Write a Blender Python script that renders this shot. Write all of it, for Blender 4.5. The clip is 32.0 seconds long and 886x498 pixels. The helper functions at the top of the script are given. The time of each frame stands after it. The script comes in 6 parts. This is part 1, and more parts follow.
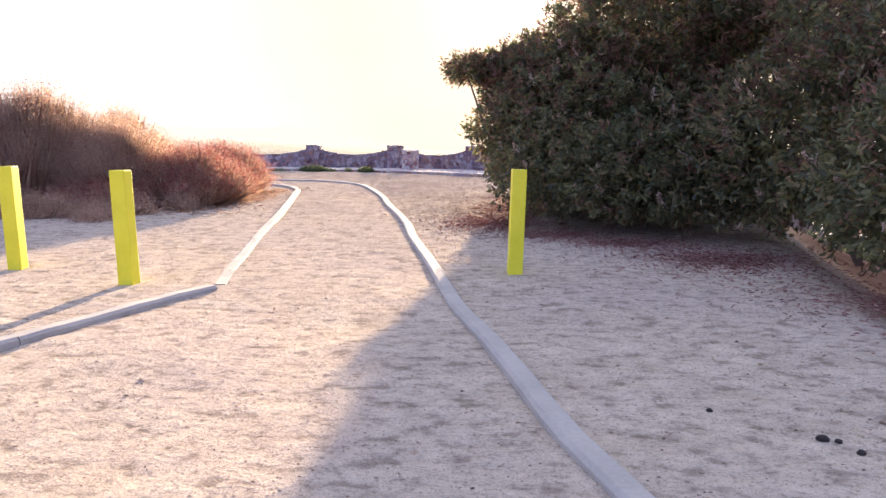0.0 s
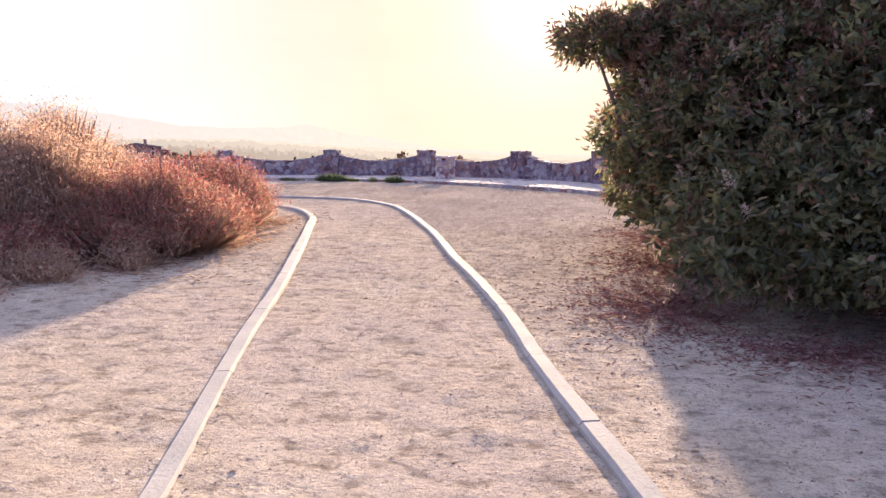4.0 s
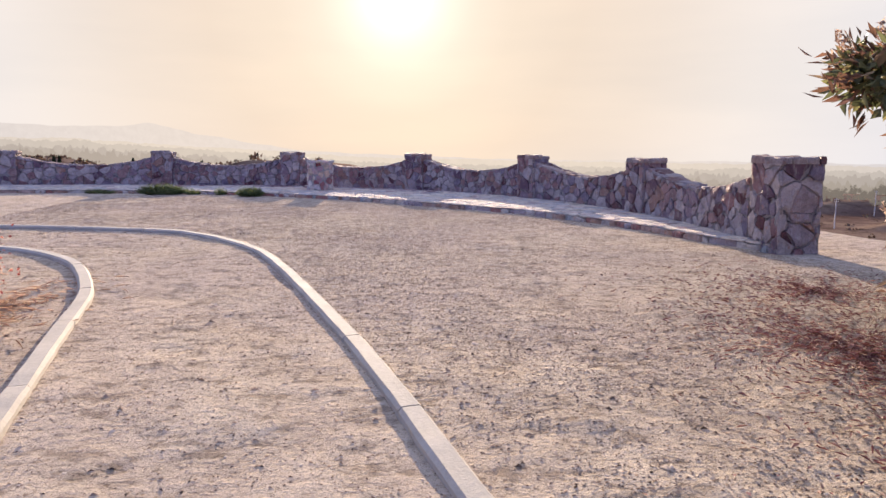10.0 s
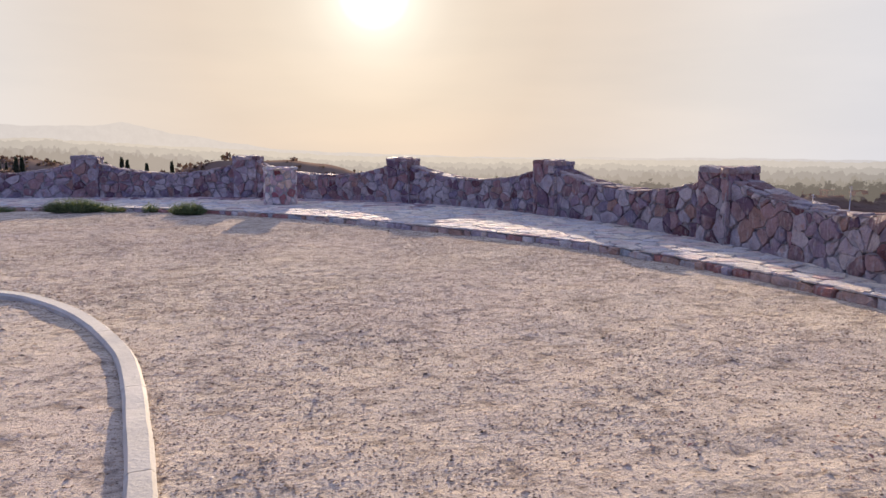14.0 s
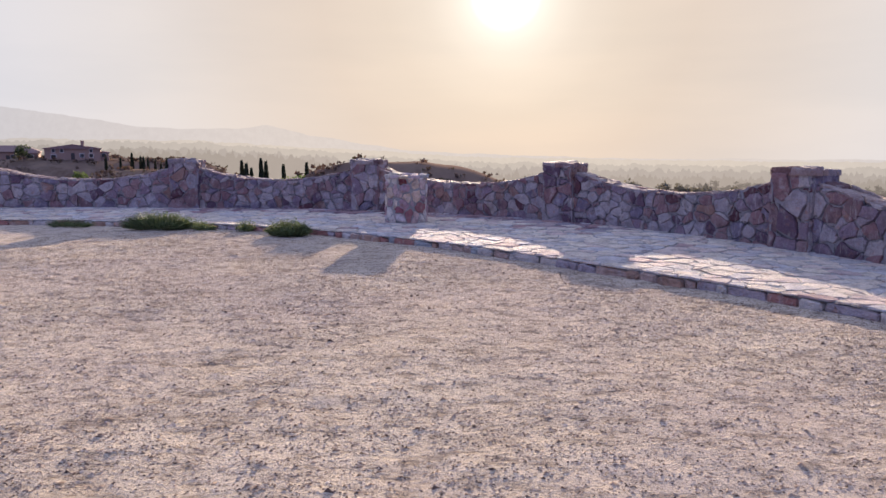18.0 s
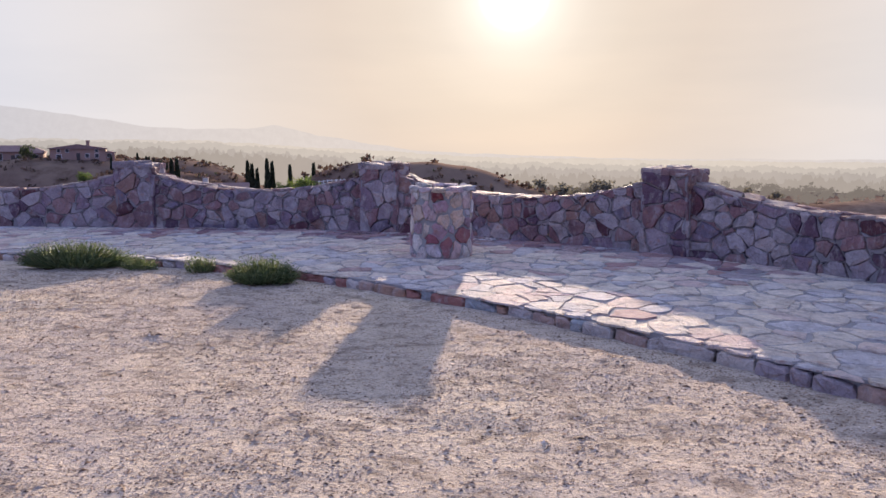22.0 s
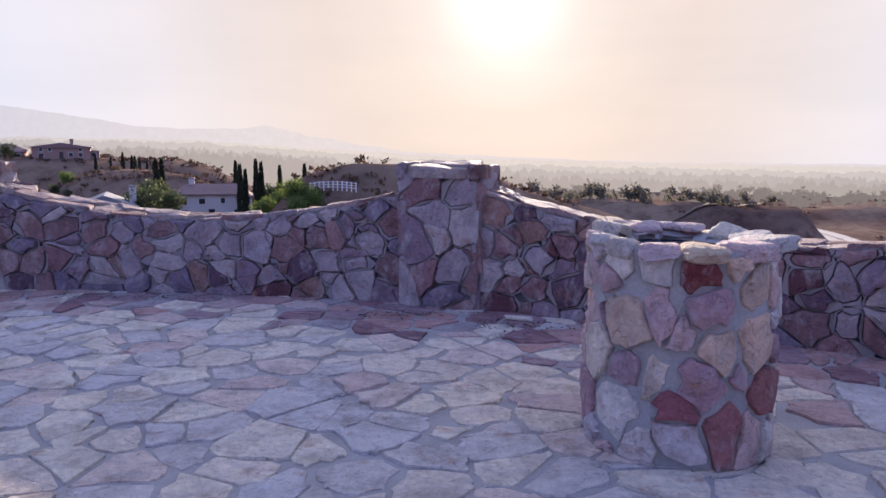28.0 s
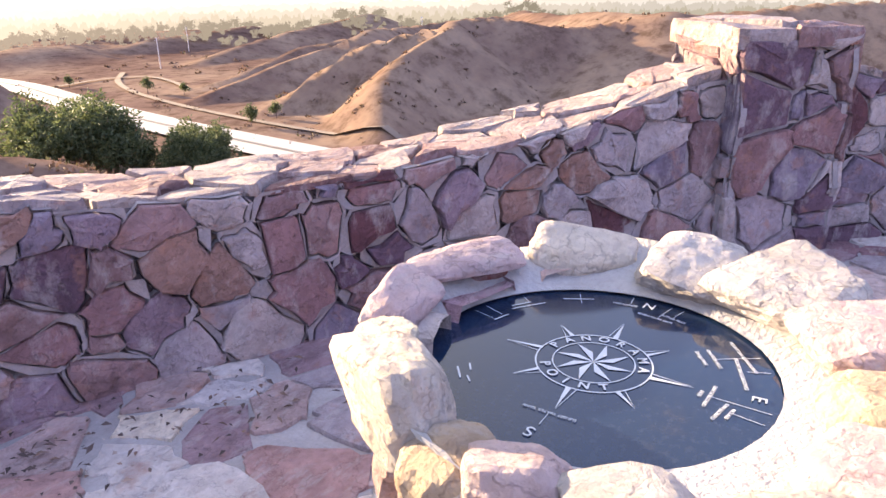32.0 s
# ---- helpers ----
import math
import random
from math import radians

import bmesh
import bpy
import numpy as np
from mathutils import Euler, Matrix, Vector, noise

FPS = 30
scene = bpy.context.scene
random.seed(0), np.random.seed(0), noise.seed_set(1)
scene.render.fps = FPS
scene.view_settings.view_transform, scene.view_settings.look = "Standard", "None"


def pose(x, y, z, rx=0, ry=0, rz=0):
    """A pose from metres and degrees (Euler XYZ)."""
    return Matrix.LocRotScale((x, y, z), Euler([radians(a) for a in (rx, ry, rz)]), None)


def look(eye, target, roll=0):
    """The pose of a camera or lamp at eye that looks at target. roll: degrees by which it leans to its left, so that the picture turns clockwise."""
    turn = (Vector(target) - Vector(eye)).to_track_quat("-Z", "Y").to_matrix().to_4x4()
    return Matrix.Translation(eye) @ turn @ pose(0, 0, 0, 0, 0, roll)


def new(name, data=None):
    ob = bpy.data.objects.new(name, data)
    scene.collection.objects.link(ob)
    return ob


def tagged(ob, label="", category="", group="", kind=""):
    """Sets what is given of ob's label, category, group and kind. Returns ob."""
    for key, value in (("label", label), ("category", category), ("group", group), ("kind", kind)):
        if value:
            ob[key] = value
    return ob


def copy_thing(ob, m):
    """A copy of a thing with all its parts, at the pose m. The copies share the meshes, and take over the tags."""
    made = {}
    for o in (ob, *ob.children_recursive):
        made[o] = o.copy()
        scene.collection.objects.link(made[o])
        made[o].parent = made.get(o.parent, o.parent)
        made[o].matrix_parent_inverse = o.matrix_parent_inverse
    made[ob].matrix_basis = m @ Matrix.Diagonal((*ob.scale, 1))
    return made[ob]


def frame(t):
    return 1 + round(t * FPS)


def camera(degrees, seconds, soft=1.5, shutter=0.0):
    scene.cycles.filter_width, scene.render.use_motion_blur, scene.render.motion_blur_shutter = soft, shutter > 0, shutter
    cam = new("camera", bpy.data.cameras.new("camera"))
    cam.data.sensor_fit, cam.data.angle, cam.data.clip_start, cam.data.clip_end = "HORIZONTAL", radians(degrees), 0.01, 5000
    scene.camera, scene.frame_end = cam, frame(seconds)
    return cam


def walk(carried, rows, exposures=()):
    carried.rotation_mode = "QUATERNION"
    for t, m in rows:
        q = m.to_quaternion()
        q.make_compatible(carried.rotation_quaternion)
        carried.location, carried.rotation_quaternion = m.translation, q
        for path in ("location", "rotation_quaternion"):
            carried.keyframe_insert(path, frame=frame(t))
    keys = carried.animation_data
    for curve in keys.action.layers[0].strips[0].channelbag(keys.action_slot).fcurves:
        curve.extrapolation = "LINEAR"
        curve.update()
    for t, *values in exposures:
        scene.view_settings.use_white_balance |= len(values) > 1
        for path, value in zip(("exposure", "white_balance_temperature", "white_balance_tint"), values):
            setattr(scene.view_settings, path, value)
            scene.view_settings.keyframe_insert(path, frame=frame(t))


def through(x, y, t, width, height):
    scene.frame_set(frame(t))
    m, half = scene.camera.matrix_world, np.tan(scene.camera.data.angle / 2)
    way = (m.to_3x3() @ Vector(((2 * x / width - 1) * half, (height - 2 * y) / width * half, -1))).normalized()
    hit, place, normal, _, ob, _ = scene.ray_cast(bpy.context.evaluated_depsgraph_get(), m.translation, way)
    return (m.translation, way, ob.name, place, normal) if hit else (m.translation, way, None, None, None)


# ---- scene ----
cam = camera(63.6, 32.0)
PATH = [
    (0, (2.143, 0.265, 1.322), (2.032, 2.242, 1.04), 0.2),
    (0.5, (2.058, 0.85, 1.354), (1.933, 2.826, 1.07), 0.2),
    (1, (1.972, 1.46, 1.38), (1.842, 3.435, 1.093), 0.1),
    (1.5, (1.861, 2.122, 1.401), (1.729, 4.098, 1.121), -0.0),
    (2, (1.657, 2.766, 1.441), (1.516, 4.74, 1.156), -0.1),
    (2.5, (1.439, 3.376, 1.459), (1.303, 5.351, 1.171), 0.1),
    (3, (1.221, 4.01, 1.487), (1.072, 5.984, 1.201), 0.0),
    (3.5, (1.04, 4.598, 1.536), (0.876, 6.57, 1.249), 0.1),
    (4, (0.892, 5.213, 1.561), (0.736, 7.187, 1.276), -0.0),
    (6.5, (0.461, 8.007, 1.519), (0.344, 9.984, 1.239), 0.6),
    (7, (0.359, 8.558, 1.519), (0.287, 10.537, 1.242), 0.4),
    (8, (0.185, 9.62, 1.542), (0.219, 11.6, 1.264), 0.4),
    (9, (-0.04, 10.631, 1.545), (0.114, 12.606, 1.267), 0.4),
    (10, (-0.177, 11.69, 1.549), (0.063, 13.656, 1.27), 0.4),
    (11, (-0.239, 12.833, 1.512), (0.04, 14.794, 1.235), 0.5),
    (12, (-0.178, 13.943, 1.537), (0.115, 15.902, 1.259), 0.3),
    (13, (-0.019, 14.928, 1.631), (0.279, 16.886, 1.35), 0.2),
    (13.5, (0.023, 15.441, 1.648), (0.323, 17.398, 1.365), 0.1),
    (15.5, (0.034, 17.610, 1.664), (0.211, 19.583, 1.379), 0.1),
    (16, (0.036, 18.133, 1.668), (0.113, 20.112, 1.385), 0.1),
    (17, (-0.037, 19.046, 1.671), (-0.058, 21.026, 1.388), -0.1),
    (18, (-0.201, 20.124, 1.651), (-0.254, 22.103, 1.37), -0.0),
    (19, (-0.402, 21.254, 1.65), (-0.47, 23.233, 1.368), 0.1),
    (20, (-0.607, 22.277, 1.646), (-0.679, 24.256, 1.365), -0.0),
    (21, (-0.762, 23.31, 1.635), (-0.834, 25.289, 1.354), -0.0),
    (22, (-0.87, 24.368, 1.63), (-0.945, 26.347, 1.349), 0.0),
    (23, (-0.994, 25.36, 1.601), (-1.065, 27.34, 1.322), 0.1),
    (24, (-1.11, 26.323, 1.598), (-1.178, 28.302, 1.319), 0.1),
    (25, (-1.275, 27.355, 1.571), (-1.341, 29.335, 1.293), 0.3),
    (25.5, (-1.411, 27.821, 1.554), (-1.477, 29.801, 1.28), 0.2),
    (26, (-1.562, 28.349, 1.558), (-1.622, 30.328, 1.28), 0.4),
    (26.5, (-1.752, 28.783, 1.543), (-1.816, 30.762, 1.264), 0.3),
    (28.5, (-2.187, 30.737, 1.503), (-2.216, 32.717, 1.227), 0.5),
    (29, (-2.197, 31.251, 1.503), (-2.169, 33.232, 1.227), 0.4),
    (29.5, (-2.183, 31.706, 1.522), (-2.053, 33.682, 1.243), 0.4),
    (30, (-2.092, 32.087, 1.562), (-1.634, 34.013, 1.277), 0.3),
    (30.5, (-2.063, 32.376, 1.602), (-1.352, 34.216, 1.272), 0.2),
    (31, (-2.117, 32.631, 1.589), (-1.095, 34.295, 1.154), 0.0),
    (31.5, (-2.145, 32.824, 1.612), (-0.734, 34.121, 1.041), -0.3),
    (32, (-2.078, 32.976, 1.593), (-0.490, 33.968, 0.891), -1.1),
]
walk(cam, [(t, look(eye, target, roll)) for t, eye, target, roll in PATH],
     [(0.0, 1.76, 7400, 14), (2.0, 1.70, 7400, 15), (4.0, 1.50, 7200, 18), (7.0, 1.34, 6950, 20), (10.0, 1.16, 6900, 14), (13.0, 1.0, 6850, 13), (20.0, 0.98, 6650, 15), (24.0, 1.12, 6600, 14), (26.0, 1.22, 6550, 18), (28.5, 1.15, 6300, 19),
      (30.0, 1.24, 6300, 19), (31.0, 1.58, 6600, 21), (31.5, 2.1, 7250, 18), (32.0, 2.35, 7950, 14)])


# ---- world and light ----
SUN_AZ, SUN_EL = radians(3.3), radians(11.5)
SUN_DIR = Vector((math.sin(SUN_AZ) * math.cos(SUN_EL), math.cos(SUN_AZ) * math.cos(SUN_EL), math.sin(SUN_EL)))

world = bpy.data.worlds.new("world")
scene.world = world
world.use_nodes = True
wn, wl = world.node_tree.nodes, world.node_tree.links
wn.clear()
w_out = wn.new("ShaderNodeOutputWorld")
w_bg = wn.new("ShaderNodeBackground")
w_sky = wn.new("ShaderNodeTexSky")
w_sky.sky_type = "NISHITA"
w_sky.sun_disc = False
w_sky.sun_elevation, w_sky.sun_rotation = SUN_EL, SUN_AZ
w_sky.air_density, w_sky.dust_density, w_sky.ozone_density = 1.0, 1.5, 1.5
w_co = wn.new("ShaderNodeTexCoord")
w_dot = wn.new("ShaderNodeVectorMath")
w_dot.operation = "DOT_PRODUCT"
w_dot.inputs[1].default_value = SUN_DIR
w_ramp = wn.new("ShaderNodeValToRGB")
cr = w_ramp.color_ramp
cr.interpolation = "LINEAR"
cr.elements[0].position, cr.elements[0].color = 0.0, (7.0, 6.7, 6.0, 1)
cr.elements[1].position, cr.elements[1].color = 1.0, (0.21, 0.25, 0.475, 1)
# colours by the angle from the sun, in degrees
for p, c in ((1.0, (2.6, 2.45, 2.2)), (1.8, (0.85, 0.80, 0.72)), (2.6, (0.56, 0.53, 0.47)), (4.0, (0.485, 0.45, 0.39)), (6.0, (0.43, 0.388, 0.332)), (9.0, (0.40, 0.354, 0.300)), (14, (0.380, 0.333, 0.286)), (20, (0.378, 0.344, 0.312)),
             (27, (0.388, 0.375, 0.366)), (34, (0.378, 0.380, 0.394)), (42, (0.352, 0.370, 0.410)), (53, (0.300, 0.340, 0.42)), (66, (0.21, 0.283, 0.48)), (90, (0.163, 0.230, 0.475))):
    p = p / 180
    e = cr.elements.new(p)
    e.color = (*c, 1)
w_mix = wn.new("ShaderNodeMix")
w_mix.data_type = "RGBA"
w_mix.inputs[0].default_value = 0.985
w_gain = wn.new("ShaderNodeVectorMath")
w_gain.operation = "SCALE"
w_gain.inputs[3].default_value = 0.06
wl.new(w_sky.outputs[0], w_gain.inputs[0])
wl.new(w_co.outputs["Generated"], w_dot.inputs[0])
w_map = wn.new("ShaderNodeMath")
w_map.operation = "ARCCOSINE"
w_turn = wn.new("ShaderNodeMath")
w_turn.operation = "DIVIDE"
w_turn.inputs[1].default_value = math.pi
wl.new(w_dot.outputs["Value"], w_map.inputs[0])
wl.new(w_map.outputs[0], w_turn.inputs[0])
wl.new(w_turn.outputs[0], w_ramp.inputs[0])
wl.new(w_gain.outputs[0], w_mix.inputs[6])
wl.new(w_ramp.outputs[0], w_mix.inputs[7])
w_str = wn.new("ShaderNodeMapping")
w_str.inputs["Scale"].default_value = (1.6, 1.6, 9.0)
w_cloud = wn.new("ShaderNodeTexNoise")
w_cloud.inputs["Scale"].default_value, w_cloud.inputs["Detail"].default_value = 1.7, 5.0
w_veil = wn.new("ShaderNodeValToRGB")
w_veil.color_ramp.elements[0].position, w_veil.color_ramp.elements[0].color = 0.38, (0.965, 0.972, 0.98, 1)
w_veil.color_ramp.elements[1].position, w_veil.color_ramp.elements[1].color = 0.62, (1.02, 1.017, 1.013, 1)
w_mul = wn.new("ShaderNodeMix")
w_mul.data_type, w_mul.blend_type = "RGBA", "MULTIPLY"
w_mul.inputs[0].default_value = 1.0
wl.new(w_co.outputs["Generated"], w_str.inputs["Vector"])
wl.new(w_str.outputs[0], w_cloud.inputs["Vector"])
wl.new(w_cloud.outputs[0], w_veil.inputs[0])
wl.new(w_mix.outputs[2], w_mul.inputs[6])
wl.new(w_veil.outputs[0], w_mul.inputs[7])
wl.new(w_mul.outputs[2], w_bg.inputs[0])
w_bg.inputs[1].default_value = 1.0
wl.new(w_bg.outputs[0], w_out.inputs[0])

sun = new("sun", bpy.data.lights.new("sun", "SUN"))
sun.data.energy, sun.data.angle, sun.data.color = 5.0, radians(0.9), (1.0, 0.83, 0.63)
sun.matrix_world = look((0, 0, 60), Vector((0, 0, 60)) - SUN_DIR)


# ---- materials ----
def mat(name, rough=0.8, metal=0.0):
    m = bpy.data.materials.new(name)
    m.use_nodes = True
    b = m.node_tree.nodes["Principled BSDF"]
    b.inputs["Roughness"].default_value = rough
    b.inputs["Metallic"].default_value = metal
    return m, m.node_tree.nodes, m.node_tree.links, b


def noise_node(n, l, scale, detail=4.0, rough=0.6, co=None):
    t = n.new("ShaderNodeTexNoise")
    t.inputs["Scale"].default_value, t.inputs["Detail"].default_value, t.inputs["Roughness"].default_value = scale, detail, rough
    if co is not None:
        l.new(co, t.inputs["Vector"])
    return t


def ramp_node(n, l, fac, stops, interp="LINEAR"):
    r = n.new("ShaderNodeValToRGB")
    r.color_ramp.interpolation = interp
    els = r.color_ramp.elements
    els[0].position, els[0].color = stops[0][0], (*stops[0][1], 1)
    els[1].position, els[1].color = stops[-1][0], (*stops[-1][1], 1)
    for p, c in stops[1:-1]:
        els.new(p).color = (*c, 1)
    l.new(fac, r.inputs[0])
    return r


def mix_node(n, l, fac, a, b, mode="MIX"):
    x = n.new("ShaderNodeMix")
    x.data_type, x.blend_type = "RGBA", mode
    for sock, v in ((0, fac), (6, a), (7, b)):
        if isinstance(v, (int, float)):
            x.inputs[sock].default_value = v
        elif isinstance(v, tuple):
            x.inputs[sock].default_value = (*v, 1)
        else:
            l.new(v, x.inputs[sock])
    return x.outputs[2]


def bump_node(n, l, b, height, strength=0.5, dist=0.02, before=None):
    k = n.new("ShaderNodeBump")
    k.inputs["Strength"].default_value, k.inputs["Distance"].default_value = strength, dist
    l.new(height, k.inputs["Height"])
    if before is not None:
        l.new(before, k.inputs["Normal"])
    l.new(k.outputs[0], b.inputs["Normal"])
    return k.outputs[0]


def plain(name, colour, rough=0.7, vary=0.15, scale=8.0, bump=0.3, metal=0.0, dist=0.01):
    """A surface of one colour with stains, grain and relief."""
    m, n, l, b = mat(name, rough, metal)
    co = n.new("ShaderNodeTexCoord").outputs["Object"]
    big, fine = noise_node(n, l, scale, 5, 0.6, co), noise_node(n, l, scale * 14, 3, 0.6, co)
    dark = tuple(c * (1 - vary) for c in colour)
    lite = tuple(min(1, c * (1 + vary)) for c in colour)
    r = ramp_node(n, l, big.outputs[0], [(0.3, dark), (0.7, lite)])
    c = mix_node(n, l, 0.35, r.outputs[0], ramp_node(n, l, fine.outputs[0], [(0.3, dark), (0.7, lite)]).outputs[0])
    l.new(c, b.inputs["Base Color"])
    if bump:
        bump_node(n, l, b, fine.outputs[0], bump, dist)
    return m


def warped(n, l, co):
    """A place turned and stretched, for streaks that run aslant."""
    k = n.new("ShaderNodeMapping")
    k.inputs["Rotation"].default_value, k.inputs["Scale"].default_value = (0.6, 0.4, 0.9), (1.0, 2.6, 0.7)
    l.new(co, k.inputs["Vector"])
    return k.outputs[0]


def stone_material(name, stops, rough=0.75):
    """Rubble stone: each piece has a tint of its own, with veins, pits and rust stains."""
    m, n, l, b = mat(name, rough)
    b.inputs["Specular IOR Level"].default_value = 0.25
    info = n.new("ShaderNodeObjectInfo")
    co = n.new("ShaderNodeTexCoord").outputs["Object"]
    base = ramp_node(n, l, info.outputs["Random"], stops, "CONSTANT")
    shift = n.new("ShaderNodeVectorMath")
    shift.operation = "ADD"
    l.new(co, shift.inputs[0])
    l.new(info.outputs["Location"], shift.inputs[1])
    big = noise_node(n, l, 5.0, 5, 0.65, shift.outputs[0])
    fine = noise_node(n, l, 30.0, 8, 0.72, shift.outputs[0])
    rust = noise_node(n, l, 9.0, 4, 0.6, shift.outputs[0])
    tone = ramp_node(n, l, big.outputs[0], [(0.3, (0.62, 0.60, 0.60)), (0.5, (1, 1, 1)), (0.72, (1.22, 1.2, 1.16))])
    c = mix_node(n, l, 1.0, base.outputs[0], tone.outputs[0], "MULTIPLY")
    grain = ramp_node(n, l, fine.outputs[0], [(0.3, (0.72, 0.70, 0.70)), (0.65, (1.1, 1.1, 1.1))])
    c = mix_node(n, l, 0.8, c, grain.outputs[0], "MULTIPLY")
    spot = ramp_node(n, l, rust.outputs[0], [(0.58, (0, 0, 0)), (0.72, (0.6, 0.6, 0.6))])
    c = mix_node(n, l, spot.outputs[0], c, (0.42, 0.21, 0.15))
    veil = ramp_node(n, l, noise_node(n, l, 7.0, 6, 0.7, warped(n, l, shift.outputs[0])).outputs[0], [(0.52, (0, 0, 0)), (0.68, (0.55, 0.55, 0.55))])
    c = mix_node(n, l, veil.outputs[0], c, (0.54, 0.49, 0.47))
    warp = n.new("ShaderNodeVectorMath")
    warp.operation = "ADD"
    l.new(shift.outputs[0], warp.inputs[0])
    wob = n.new("ShaderNodeVectorMath")
    wob.operation = "SCALE"
    wob.inputs[3].default_value = 0.22
    l.new(rust.outputs["Color"], wob.inputs[0])
    l.new(wob.outputs[0], warp.inputs[1])
    crack = n.new("ShaderNodeTexVoronoi")
    crack.feature = "DISTANCE_TO_EDGE"
    crack.inputs["Scale"].default_value = 5.5
    l.new(warp.outputs[0], crack.inputs["Vector"])
    line = ramp_node(n, l, crack.outputs["Distance"], [(0.0, (0.45, 0.42, 0.42)), (0.02, (1, 1, 1))])
    c = mix_node(n, l, 0.45, c, line.outputs[0], "MULTIPLY")
    l.new(c, b.inputs["Base Color"])
    first = bump_node(n, l, b, big.outputs[0], 0.8, 0.05)
    first = bump_node(n, l, b, line.outputs[0], 0.35, 0.01, first)
    chip = n.new("ShaderNodeTexVoronoi")
    chip.inputs["Scale"].default_value = 16.0
    l.new(warp.outputs[0], chip.inputs["Vector"])
    first = bump_node(n, l, b, chip.outputs["Distance"], 0.5, 0.02, first)
    bump_node(n, l, b, fine.outputs[0], 1.0, 0.022, first)
    return m


WALL_STOPS = [(0.0, (0.38, 0.215, 0.215)), (0.10, (0.50, 0.425, 0.435)), (0.20, (0.20, 0.12, 0.155)), (0.29, (0.57, 0.49, 0.48)),
              (0.40, (0.29, 0.235, 0.29)), (0.49, (0.43, 0.27, 0.26)), (0.58, (0.165, 0.07, 0.08)), (0.61, (0.47, 0.385, 0.40)),
              (0.72, (0.41, 0.245, 0.20)), (0.76, (0.35, 0.25, 0.29)), (0.86, (0.60, 0.51, 0.48)), (0.94, (0.31, 0.19, 0.19)), (1.0, (0.36, 0.24, 0.22))]
M_STONE = stone_material("wall_stone", [(p, (r * 0.82, g * 0.81, b * 0.84)) for p, (r, g, b) in WALL_STOPS])
M_FLAG = stone_material("flagstone", [(0.0, (0.75, 0.64, 0.54)), (0.2, (0.64, 0.58, 0.55)), (0.38, (0.79, 0.69, 0.58)), (0.55, (0.72, 0.58, 0.51)),
                                     (0.68, (0.62, 0.575, 0.57)), (0.80, (0.78, 0.67, 0.55)), (0.92, (0.64, 0.49, 0.45)), (0.975, (0.52, 0.36, 0.34)), (1.0, (0.5, 0.4, 0.4))], 0.9)
M_FLAG_RED_SHADED = stone_material("red_shaded_flagstone", [(0.0, (0.48, 0.29, 0.27)), (0.24, (0.36, 0.24, 0.26)), (0.42, (0.52, 0.38, 0.36)), (0.62, (0.30, 0.17, 0.19)), (0.78, (0.40, 0.34, 0.36)), (1.0, (0.4, 0.3, 0.3))], 0.85)
M_MORTAR = plain("mortar", (0.34, 0.325, 0.32), 0.9, 0.25, 6.0, 0.6)
M_BED = plain("patio_mortar", (0.33, 0.305, 0.30), 0.9, 0.25, 6.0, 0.6)
# core mortar coloured darker than the joints, for the shade inside the seams
M_CORE_SHADED = plain("wall_core_shaded", (0.15, 0.13, 0.14), 0.92, 0.3, 6.0, 0.7)
M_MORTAR_WALL = plain("wall_mortar", (0.285, 0.25, 0.255), 0.92, 0.3, 6.0, 0.7)
M_CAP = stone_material("cap_stone", [(0.0, (0.36, 0.25, 0.235)), (0.18, (0.39, 0.31, 0.295)), (0.36, (0.28, 0.165, 0.16)), (0.48, (0.41, 0.33, 0.305)), (0.66, (0.33, 0.27, 0.28)), (0.8, (0.41, 0.30, 0.27)), (0.93, (0.21, 0.11, 0.105)), (1.0, (0.5, 0.4, 0.4))])
M_CONC = plain("kerb_concrete", (0.435, 0.396, 0.35), 0.88, 0.18, 3.0, 0.4)


